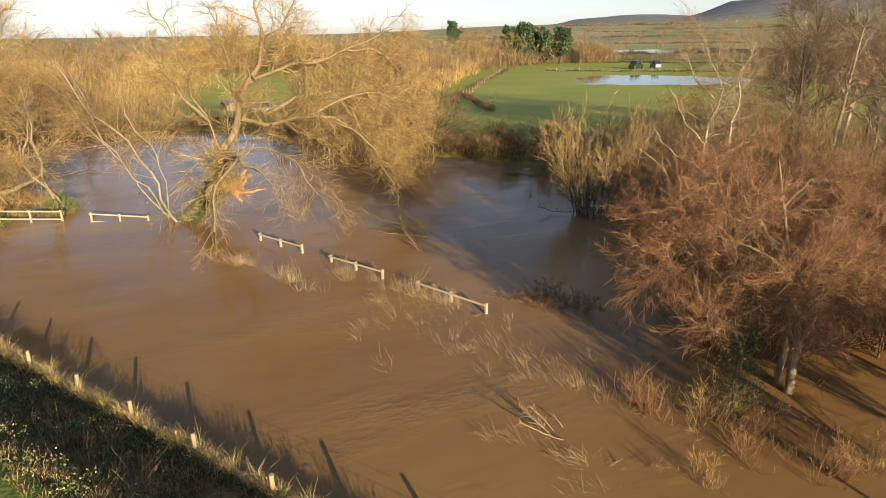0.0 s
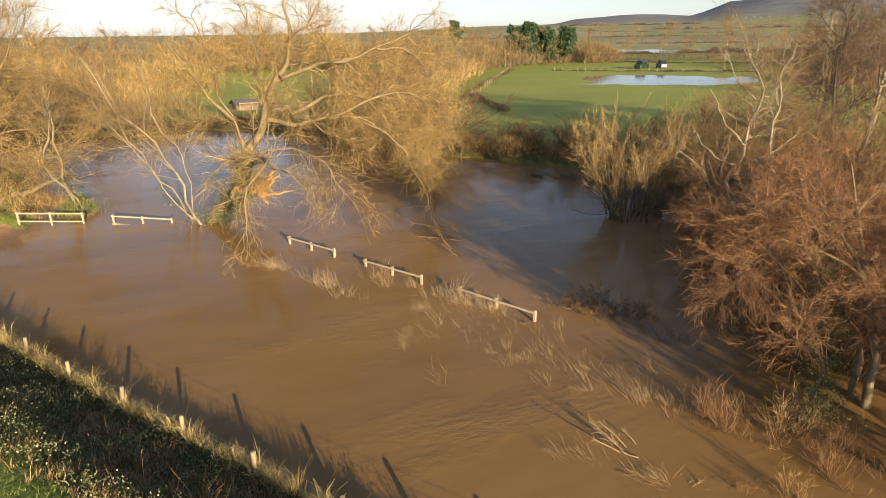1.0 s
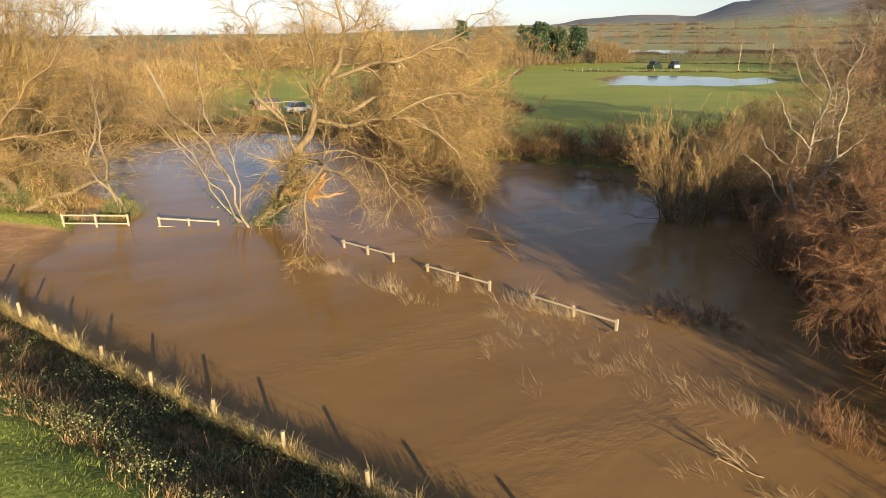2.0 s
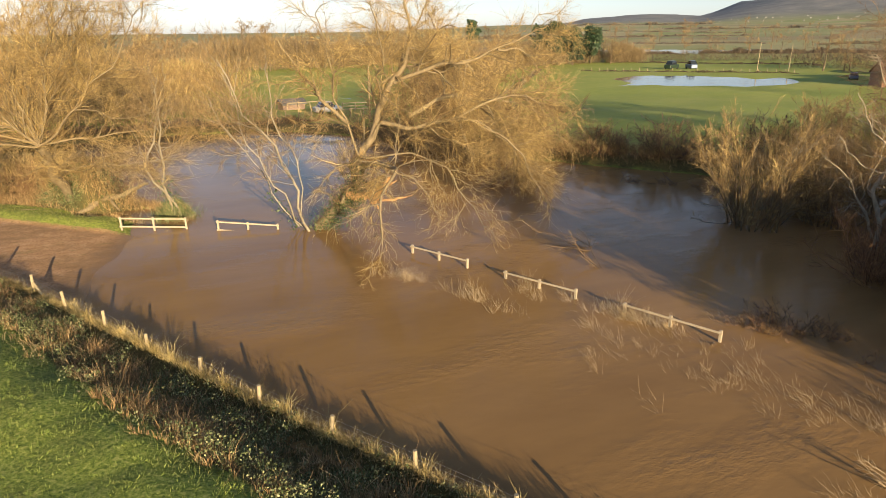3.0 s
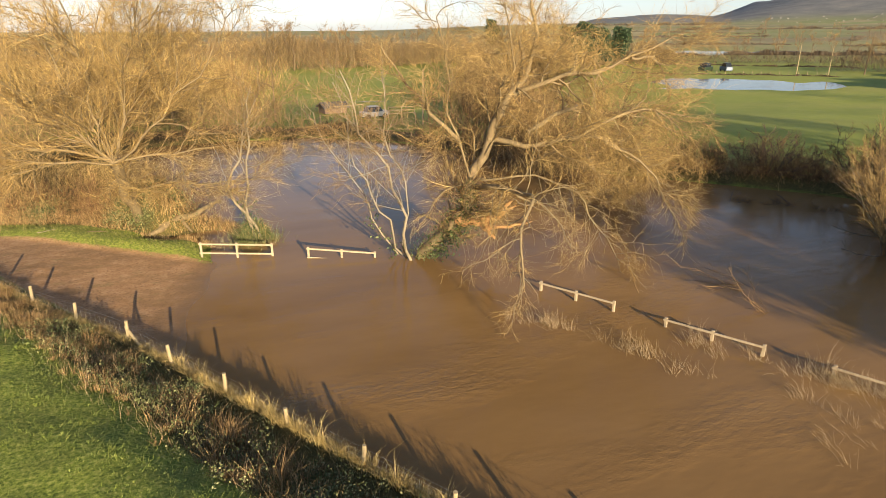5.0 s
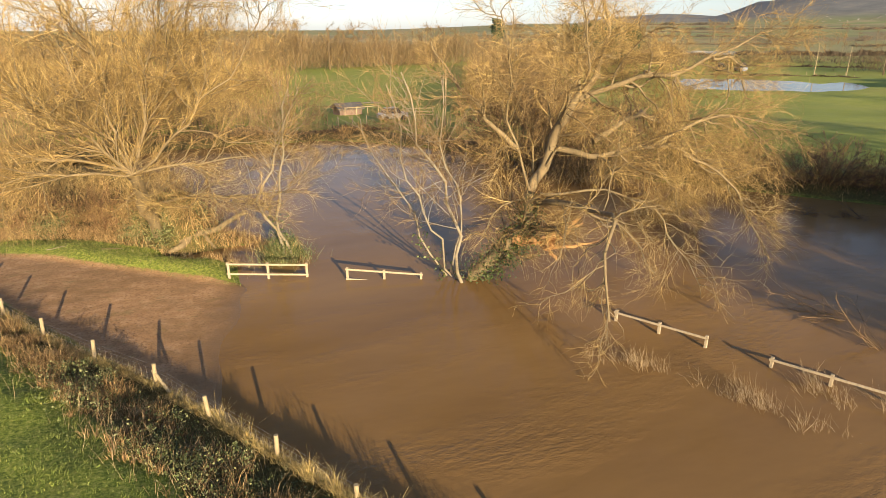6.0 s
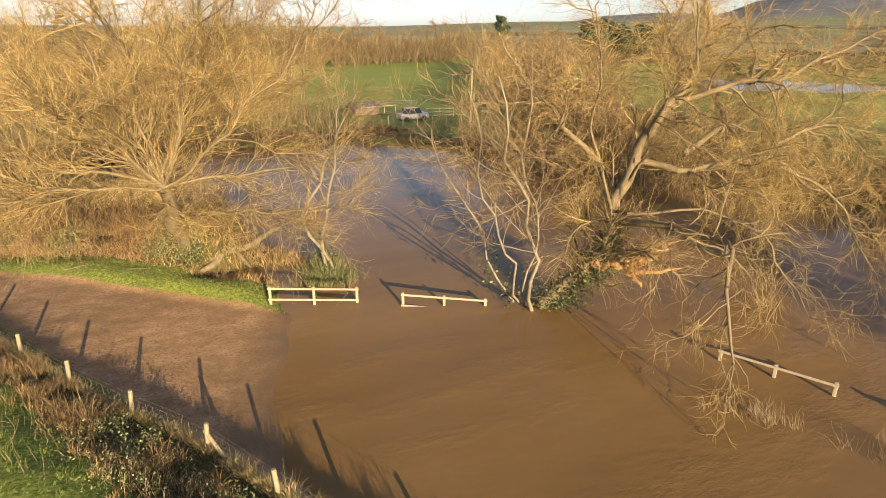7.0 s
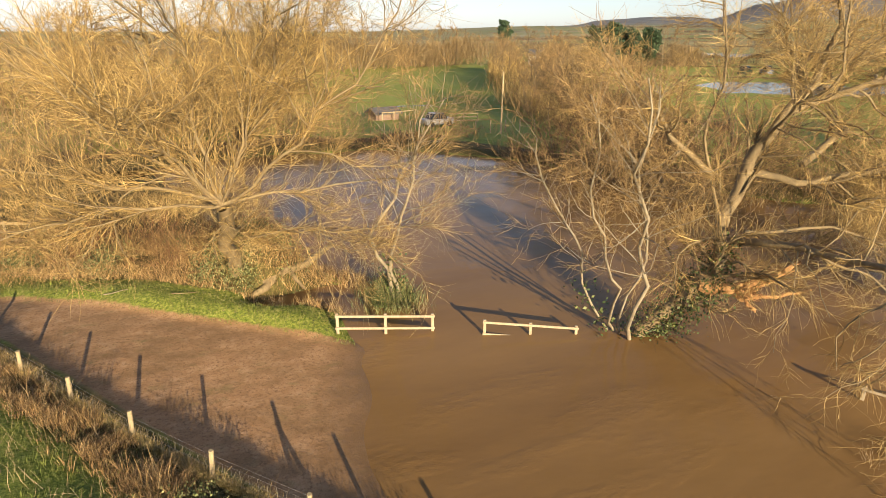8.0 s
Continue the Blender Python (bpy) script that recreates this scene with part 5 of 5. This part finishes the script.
for k in range(30):
    f = r.random() ** 0.8
    reeds(60 + k, 5.2 + 4.6 * f + r.normal(0, 0.9), 25.0 - 8.5 * f + r.normal(0, 0.9), 0.35, 0.9, int(r.integers(5, 15)), r.uniform(0.4, 0.7), r.uniform(0.7, 1.5), r.uniform(-75, -40), THIN_REED)
reeds(28, 10.2, 23.0, 0.6, 1.2, 26, 0.5, 0.8, -60, THIN_REED)


def brush(seed, x, y, turn, length, count, material, label, rise=0.35):
    """A drowned branch that fans out just over the water."""
    r = np.random.default_rng(seed)
    a = radians(turn)
    root = np.array([[x, y, -0.15]] * count) + r.normal(0, 0.12, (count, 3)) * np.array([1, 1, 0.2])
    t = a + r.normal(0, 0.45, count)
    way = np.stack([np.cos(t), np.sin(t), np.full(count, rise) + r.normal(0, 0.15, count)], 1)
    p1 = grow(r, root, way, length * r.uniform(0.4, 1.1, count), 6, 0.1, -0.03)
    r1 = taper(np.full(count, 0.02), 7, 0.3)
    b, w, ln, rr = sprout(r, p1, r1, count * 9, 0.2, 1.0, (20, 55), 0.3, 0.6)
    p2 = grow(r, b, w, ln, 3, 0.15, 0.0)
    v, f = joined([tubes(p1, r1, 4), tubes(p2, taper(np.clip(rr, 0.006, 0.012), 4, 0.4), 3)])
    ob = new("drowned_branch", as_mesh("drowned_branch", v - np.array([x, y, 0]), f, material))
    ob.location = (x, y, 0)
    tagged(ob, label, "branch", "drowned branches")


brush(1, 10.4, 32.2, 125, 3.6, 9, BROWN, "bare drowned branch fanning over the stream")
brush(2, 10.2, 32.6, 160, 2.6, 6, BROWN, "bare drowned branch fanning over the stream", 0.2)
brush(3, 6.9, 14.4, 110, 1.5, 7, STRAW, "pale twiggy branch stranded in flood water", 0.7)
brush(4, 23.8, 41.6, 150, 3.2, 8, DARK, "dark fallen branches at the far bank", 0.3)
brush(5, 20.6, 43.6, 20, 2.6, 7, DARK, "dark fallen branches at the far bank", 0.4)
brush(6, 8.4, 22.3, 200, 0.9, 9, STRAW, "flood debris caught against the sunken rail", 0.2)
brush(7, 7.0, 12.9, 15, 0.9, 8, STRAW, "flood debris of twigs and straw", 0.2)
brush(9, 8.3, 22.7, 120, 0.7, 10, BROWN, "flood debris caught against the sunken rail", 0.3)
brush(10, 7.2, 24.9, 100, 0.9, 10, STRAW, "flood debris caught against the sunken rail", 0.4)
brush(11, 9.0, 29.9, 115, 2.4, 5, BROWN, "thin drowned branches rising from the stream", 0.9)
brush(8, 12.2, 46.0, 200, 2.8, 8, BROWN, "trailing willow branches at the water's edge", 0.6)


def fallen_log():
    base = (-14.3, 50.2, 0.5)
    a, ra = stem([(-14.8, 50.0, 0.5), (-13.9, 50.3, 0.75), (-12.8, 50.9, 1.0), (-11.4, 51.6, 1.35)], 0.24, 0.1, 10)
    b, rb = stem([(-14.4, 50.1, 0.6), (-14.9, 49.6, 0.45), (-15.3, 49.3, 0.35)], 0.22, 0.1, 10)
    c, rc = stem([(-13.6, 50.4, 0.8), (-13.4, 50.0, 0.5), (-13.1, 49.6, 0.2)], 0.12, 0.05, 10)
    v, f = joined([tubes(p[None], r[None], 8) for p, r in ((a, ra), (b, rb), (c, rc))])
    ob = new("fallen_log", as_mesh("fallen_log", v - np.array(base), f, PALE))
    ob.location = base
    tagged(ob, "pale fallen willow log lying beside the pool", "log")


fallen_log()
r = random.Random(17)
for k, (x, y) in enumerate([(-20.4, 50.3), (-17.9, 49.4)]):
    pts = line([(x - 0.4, y + 0.2, 0), (x, y, 0.05), (x + 0.5, y + 0.1, 0.0)], 6)
    pts[:, 2] += land(pts[:, 0], pts[:, 1])[0] + 0.05
    ob = new("loose_stick", as_mesh("loose_stick", *tubes(pts[None] - np.array([x, y, 0]), np.linspace(0.022, 0.01, 6)[None], 6), PALE if k else BIRCH))
    ob.location = (x, y, 0)
    tagged(ob, "pale broken stick lying on the verge", "stick", "loose sticks")


# ---- ponds and far things ----
def sheet(name, cx, cy, ax, ay, z, label):
    n = 40
    a = np.arange(n) * 2 * np.pi / n
    v = np.concatenate([[[cx, cy, z]], np.stack([cx + ax * np.cos(a), cy + ay * np.sin(a), 0 * a + z], 1)])
    f = np.stack([np.zeros(n, int), 1 + np.arange(n), 1 + (np.arange(n) + 1) % n], 1)
    tagged(new(name, as_mesh(name, v, f, POND)), label, "water", kind="structure")


sheet("water_meadow_pond", 110, 129, 30, 26, -1.72, "pale flood pond reflecting the sky in a green meadow")
sheet("water_small_pond", 17.5, 128.5, 6, 4.5, -1.85, "small flood pool in a green field")
sheet("water_far_flood", 300, 300, 150, 110, -1.74, "far flooded meadows between hedges")


def pine(x, y, height, seed):
    r = np.random.default_rng(seed)
    z = float(land(x, y)[0])
    root = thing("pine_tree", (x, y, z), "dark green pine at the edge of the meadow", "tree", "pines")
    t = line([(0, 0, -0.3), (0.2, 0.1, height * 0.5), (0, 0, height * 0.95)], 8)[None]
    wood = [tubes(t, np.linspace(height * 0.02, 0.04, 8)[None], 7)]
    b, w, ln, rr = sprout(r, t, np.linspace(height * 0.02, 0.04, 8)[None], 60, 0.2, 0.97, (55, 85), 0.3, 0.4)
    p = grow(r, b, w, ln, 4, 0.1, 0.06)
    wood.append(tubes(p, taper(np.clip(rr, 0.03, 0.2), 5, 0.3), 4))
    part("trunk", as_mesh("trunk", *joined(wood), DARK), root)
    which = r.integers(0, 60, 420)
    c = p[which, r.integers(1, 5, 420)]
    c = (c[:, None] + r.normal(0, height * 0.035, (420, 20, 3)) * np.array([1, 1, 0.6])).reshape(-1, 3)
    part("crown", as_mesh("crown", *leaves(r, c, height * 0.03), PINE, False), root)


pine(115.5, 208.0, 14.0, 1)
pine(122.0, 206.0, 11.5, 2)
pine(131.0, 208.0, 13.0, 3)
pine(126.5, 212.0, 12.0, 4)
pine(111.0, 211.0, 12.5, 6)
pine(119.0, 210.0, 13.0, 7)
pine(134.5, 211.0, 11.0, 8)
pine(168.0, 395.0, 17.0, 5)


def hedge(x0, y0, x1, y1, tall, count, seed):
    """A far hedge: upright thin strips of uneven height along a line."""
    count = int(count * 2.2)
    r = np.random.default_rng(seed)
    f = r.random(count)
    far = np.hypot(x0, y0)
    x = x0 + (x1 - x0) * f + r.normal(0, tall * 0.3, count)
    y = y0 + (y1 - y0) * f + r.normal(0, tall * 0.3, count)
    h = tall * (1.0 if far < 330 else 0.62) * np.clip(0.5 + 0.35 * ripple(f * 31, f * 13 + seed, 1.0) + 0.25 * ripple(f * 90, f * 57, 1.0), 0.15, 1.3)
    z = land(x, y)[0] + h * 0.45 * r.random(count)
    v, fc = blades(r, np.stack([x, y, z], 1), 1.0, far * 0.00045, 0.0, 0.5)
    v = v.reshape(-1, 4, 3)
    v[:, 2:, :2] += (r.normal(0, 0.25, (count, 2)) * h[:, None] * 0.5)[:, None]
    v[:, 2:, 2] = v[:, :1, 2] + (h * 0.55 * r.uniform(0.5, 1.1, count))[:, None]
    # from 360 m out the twig colour carries the painted haze
    stuff("hedge", as_mesh("hedge", v.reshape(-1, 3), fc, HEDGE if far < 360 else HAZED_WOOD, False), "brown bare field hedge far across the meadows", "hedge")


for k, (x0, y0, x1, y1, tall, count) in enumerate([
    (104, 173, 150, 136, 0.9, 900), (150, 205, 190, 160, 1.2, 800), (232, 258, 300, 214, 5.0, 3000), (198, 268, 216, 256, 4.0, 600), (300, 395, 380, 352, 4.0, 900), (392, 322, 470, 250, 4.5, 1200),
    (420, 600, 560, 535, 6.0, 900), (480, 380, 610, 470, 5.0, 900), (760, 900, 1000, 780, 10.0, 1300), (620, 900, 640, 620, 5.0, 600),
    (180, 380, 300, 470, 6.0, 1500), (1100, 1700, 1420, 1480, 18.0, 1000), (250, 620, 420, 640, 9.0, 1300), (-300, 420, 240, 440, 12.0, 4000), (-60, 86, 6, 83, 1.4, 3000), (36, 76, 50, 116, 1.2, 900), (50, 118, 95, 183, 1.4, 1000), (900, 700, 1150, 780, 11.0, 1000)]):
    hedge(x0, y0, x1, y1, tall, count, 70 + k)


def pole(x, y, tall, label, arm=True):
    z = float(land(x, y)[0])
    root = thing("utility_pole", (x, y, z), label, "pole", "poles")
    part("shaft", as_mesh("shaft", *tubes(line([(0, 0, -0.3), (0.05, 0, tall * 0.5), (0.08, 0, tall)], 4)[None], np.linspace(0.12, 0.085, 4)[None], 8), POSTWOOD), root)
    if arm:
        bm = bmesh.new()
        box_bm(bm, Matrix.Translation((0.08, 0, tall - 0.4)), (1.6, 0.12, 0.12))
        part("crossarm", bm_mesh("crossarm", bm, POSTWOOD), root)


pole(142.8, 143.3, 8.2, "pale wooden utility pole beyond the pond", False)
pole(154.8, 143.0, 7.6, "pale wooden utility pole beyond the pond", False)
pole(170.0, 143.5, 7.8, "pale wooden utility pole beyond the pond", False)
pole(12.2, 82.3, 6.2, "plain pale pole on the far river bank", False)

CAR_PAINT = {c: plain(c + "_paint", v, 0.3, 0.2, 0.05) for c, v in (("silver", (0.36, 0.37, 0.39)), ("brown", (0.22, 0.15, 0.11)), ("blue", (0.10, 0.14, 0.22)), ("green", (0.03, 0.05, 0.03)))}
GLASSY = plain("dark_window", (0.02, 0.025, 0.03), 0.08, 0.0, 0.1)
TYRE = plain("tyre_rubber", (0.02, 0.02, 0.02), 0.8)


def vehicle(x, y, turn, size, paint, label, tall=0.0):
    """A parked car: body, cabin with windows, four wheels."""
    z = float(land(x, y)[0])
    root = thing("parked_car", (x, y, z), label, "car", "vehicles")
    root.rotation_euler[2] = radians(turn)
    ln, wd, ht = size
    bm = bmesh.new()
    box_bm(bm, Matrix.Translation((0, 0, 0.3 + ht * 0.22)), (ln, wd, ht * 0.44), 0.12)
    part("body", bm_mesh("body", bm, paint), root)
    for nm, mat, grow_by in (("windows", GLASSY, 0.0), ("roof", paint, 1.0)):
        bm = bmesh.new()
        made = bmesh.ops.create_cube(bm, size=1.0)["verts"]
        for v in made:
            up = v.co.z > 0
            v.co.x = v.co.x * ln * (0.42 if up else 0.62) - ln * 0.05
            v.co.y *= wd * (0.8 if up else 0.94)
            v.co.z = 0.3 + ht * 0.42 + (ht * 0.42 if up else 0.0)
        if grow_by:
            for v in made:
                v.co.z = 0.3 + ht * 0.84 + (0.06 if v.co.z > 0.3 + ht * 0.5 else 0.0)
                v.co.x = v.co.x * 0.72 + (-ln * 0.012)
                v.co.y *= 0.86
        bmesh.ops.bevel(bm, geom=bm.edges[:], offset=0.04, segments=1, affect="EDGES")
        part(nm, bm_mesh(nm, bm, mat), root)
    for sx in (-0.31, 0.31):
        for sy in (-0.46, 0.46):
            bm = bmesh.new()
            bmesh.ops.create_cone(bm, cap_ends=True, segments=14, radius1=0.33, radius2=0.33, depth=0.2, matrix=Matrix.Translation((sx * ln, sy * wd, 0.33)) @ Matrix.Rotation(radians(90), 4, "X"))
            part("wheel", bm_mesh("wheel", bm, TYRE), root)


vehicle(9.0, 92.3, 8, (3.7, 1.65, 1.45), CAR_PAINT["silver"], "small silver hatchback parked beyond the river")
vehicle(139.5, 165.5, 70, (4.8, 2.0, 2.6), CAR_PAINT["blue"], "dark blue-grey van parked behind the pond")
vehicle(133.0, 167.0, 20, (5.2, 2.3, 2.6), CAR_PAINT["green"], "dark farm vehicle parked behind the pond")
vehicle(143.5, 115.0, 40, (4.4, 1.8, 1.6), CAR_PAINT["blue"], "dark car parked beside the brick farm buildings")


def post_row(x0, y0, x1, y1, count, tall, label, rails=0):
    root = thing("field_fence", (x0, y0, float(land(x0, y0)[0])), label, "fence", "field fences")
    tops = []
    bm = bmesh.new()
    box_bm(bm, Matrix.Translation((0, 0, tall / 2 - 0.1)), (0.10, 0.10, tall + 0.2))
    me = bm_mesh("post", bm, POSTWOOD)
    for k in range(count):
        f = k / (count - 1)
        x, y = x0 + (x1 - x0) * f, y0 + (y1 - y0) * f
        z = float(land(x, y)[0])
        ob = part("post", me, root)
        ob.location = Vector((x, y, z)) - root.location
        tops.append(Vector((x, y, z)) - root.location)
    for k in range(rails):
        for a, b in zip(tops, tops[1:]):
            m, n = along(a + Vector((0, 0, tall * (0.9 - 0.35 * k))), b + Vector((0, 0, tall * (0.9 - 0.35 * k))))
            bm = bmesh.new()
            box_bm(bm, m, (n, 0.05, 0.12), 0)
            part("rail", bm_mesh("rail", bm, POSTWOOD), root)


post_row(1.0, 86.5, 16.5, 83.0, 11, 1.3, "row of pale fence posts on the far river bank")
post_row(12.0, 96.0, 15.5, 95.4, 3, 1.2, "pale yellow wooden field gate", 3)
post_row(5.0, 101.5, 10.5, 104.5, 4, 1.2, "pale wooden field rails beyond the parked car", 1)
post_row(104.0, 172.0, 150.0, 137.0, 26, 1.1, "post fence along the far side of the pond")
post_row(49.0, 114.0, 92.0, 180.0, 20, 1.1, "pale post fence at the meadow's edge")
post_row(-28.4, 60.2, -24.6, 58.4, 4, 1.2, "weathered dark rails behind the scrub", 3)

BRICK = plain("red_brick", (0.27, 0.135, 0.08), 0.85, 0, 0.25, 3.0)
TILE = plain("roof_tiles", (0.25, 0.13, 0.085), 0.8, 0, 0.25, 2.0)
SLATE = plain("roof_slate", (0.10, 0.095, 0.095), 0.7, 0, 0.25, 2.0)
RENDERED = plain("pale_render", (0.68, 0.66, 0.6), 0.8, 0, 0.08, 2.0)


def house_meshes(ln, wd, eaves, ridge, wall, roof):
    bm = bmesh.new()
    pts = [(-1, -1, 0), (1, -1, 0), (1, 1, 0), (-1, 1, 0)]
    lo = [bm.verts.new((x * ln / 2, y * wd / 2, -1.0)) for x, y, _ in pts]
    hi = [bm.verts.new((x * ln / 2, y * wd / 2, eaves)) for x, y, _ in pts]
    ra, rb = bm.verts.new((-ln / 2, 0, ridge)), bm.verts.new((ln / 2, 0, ridge))
    for k in range(4):
        bm.faces.new((lo[k], lo[(k + 1) % 4], hi[(k + 1) % 4], hi[k]))
    bm.faces.new((hi[1], hi[2], rb))
    bm.faces.new((hi[3], hi[0], ra))
    w = bm_mesh("wall", bm, wall)
    bm = bmesh.new()
    for side in (-1, 1):
        a = [bm.verts.new((x * (ln / 2 + 0.3), y, z)) for x, y, z in ((-1, side * (wd / 2 + 0.35), eaves - 0.2), (1, side * (wd / 2 + 0.35), eaves - 0.2), (1, 0, ridge + 0.05), (-1, 0, ridge + 0.05))]
        b = [bm.verts.new((v.co.x, v.co.y, v.co.z + 0.18)) for v in a]
        bm.faces.new(a)
        bm.faces.new(b)
        for k in range(4):
            bm.faces.new((a[k], a[(k + 1) % 4], b[(k + 1) % 4], b[k]))
    rf = bm_mesh("roof", bm, roof)
    bm = bmesh.new()
    box_bm(bm, Matrix.Translation((ln * 0.3, 0, ridge + 0.5)), (0.7, 0.7, 1.6), 0)
    return w, rf, bm_mesh("chimney", bm, wall)


bm = bmesh.new()
box_bm(bm, Matrix.Identity(4), (1.1, 0.12, 1.2), 0)
PANE = bm_mesh("window", bm, GLASSY)


def house(meshes, x, y, turn, size, ln, wd, label, category, group="", windows=True):
    root = thing("house", (x, y, float(land(x, y)[0])), label, category, group)
    root.rotation_euler[2], root.scale = radians(turn), (size, size, size)
    part("wall", meshes[0], root)
    roof = part("roof", meshes[1], root)
    part("chimney", meshes[2], roof)
    if windows:
        for k in range(3):
            for side in (-1, 1):
                ob = part("window", PANE, root)
                ob.location = (ln * (k - 1) * 0.3, side * (wd / 2 - 0.02), 1.6)


farm = house_meshes(16, 7, 2.8, 5.0, BRICK, TILE)
house(farm, 137.0, 96.0, -35, 1.0, 16, 7, "long low red-brick farm building with a tiled roof", "building", "farm buildings")
house(farm, 150.0, 103.0, -30, 1.0, 16, 7, "long low red-brick farm building with a tiled roof", "building", "farm buildings")
shed = house_meshes(12, 8, 2.6, 3.8, SLATE, SLATE)
house(shed, 168.0, 122.0, 20, 0.8, 12, 8, "dark farm shed behind bare trees", "building", "farm buildings", False)
cottage = house_meshes(9, 7, 4.6, 7.2, RENDERED, SLATE)
house(cottage, 101.0, 232.0, -25, 0.75, 9, 7, "white cottage half hidden by bare woodland", "house")
shelter = house_meshes(3.4, 2.4, 1.0, 1.4, plain("weathered_board", (0.2, 0.14, 0.11), 0.85), SLATE)
root = thing("field_shelter", (6.0, 104.5, float(land(6.0, 104.5)[0])), "low dark-roofed shelter beyond the field rails", "shed")
root.rotation_euler[2] = radians(12)
part("wall", shelter[0], root)
part("roof", shelter[1], root)
hamlet = house_meshes(9, 7, 4.6, 7.2, plain("hamlet_render", (0.46, 0.43, 0.39), 0.85), SLATE)
r = random.Random(23)
for k in range(42):
    h = radians(r.uniform(43.0, 57.0) if k > 8 else r.uniform(35.0, 42.0))
    d = r.uniform(2250, 2520)
    house(hamlet, d * math.sin(h), d * math.cos(h), r.uniform(0, 180), r.uniform(0.22, 0.4), 9, 7, "small pale house in the village under the hill", "house", "village houses", False)
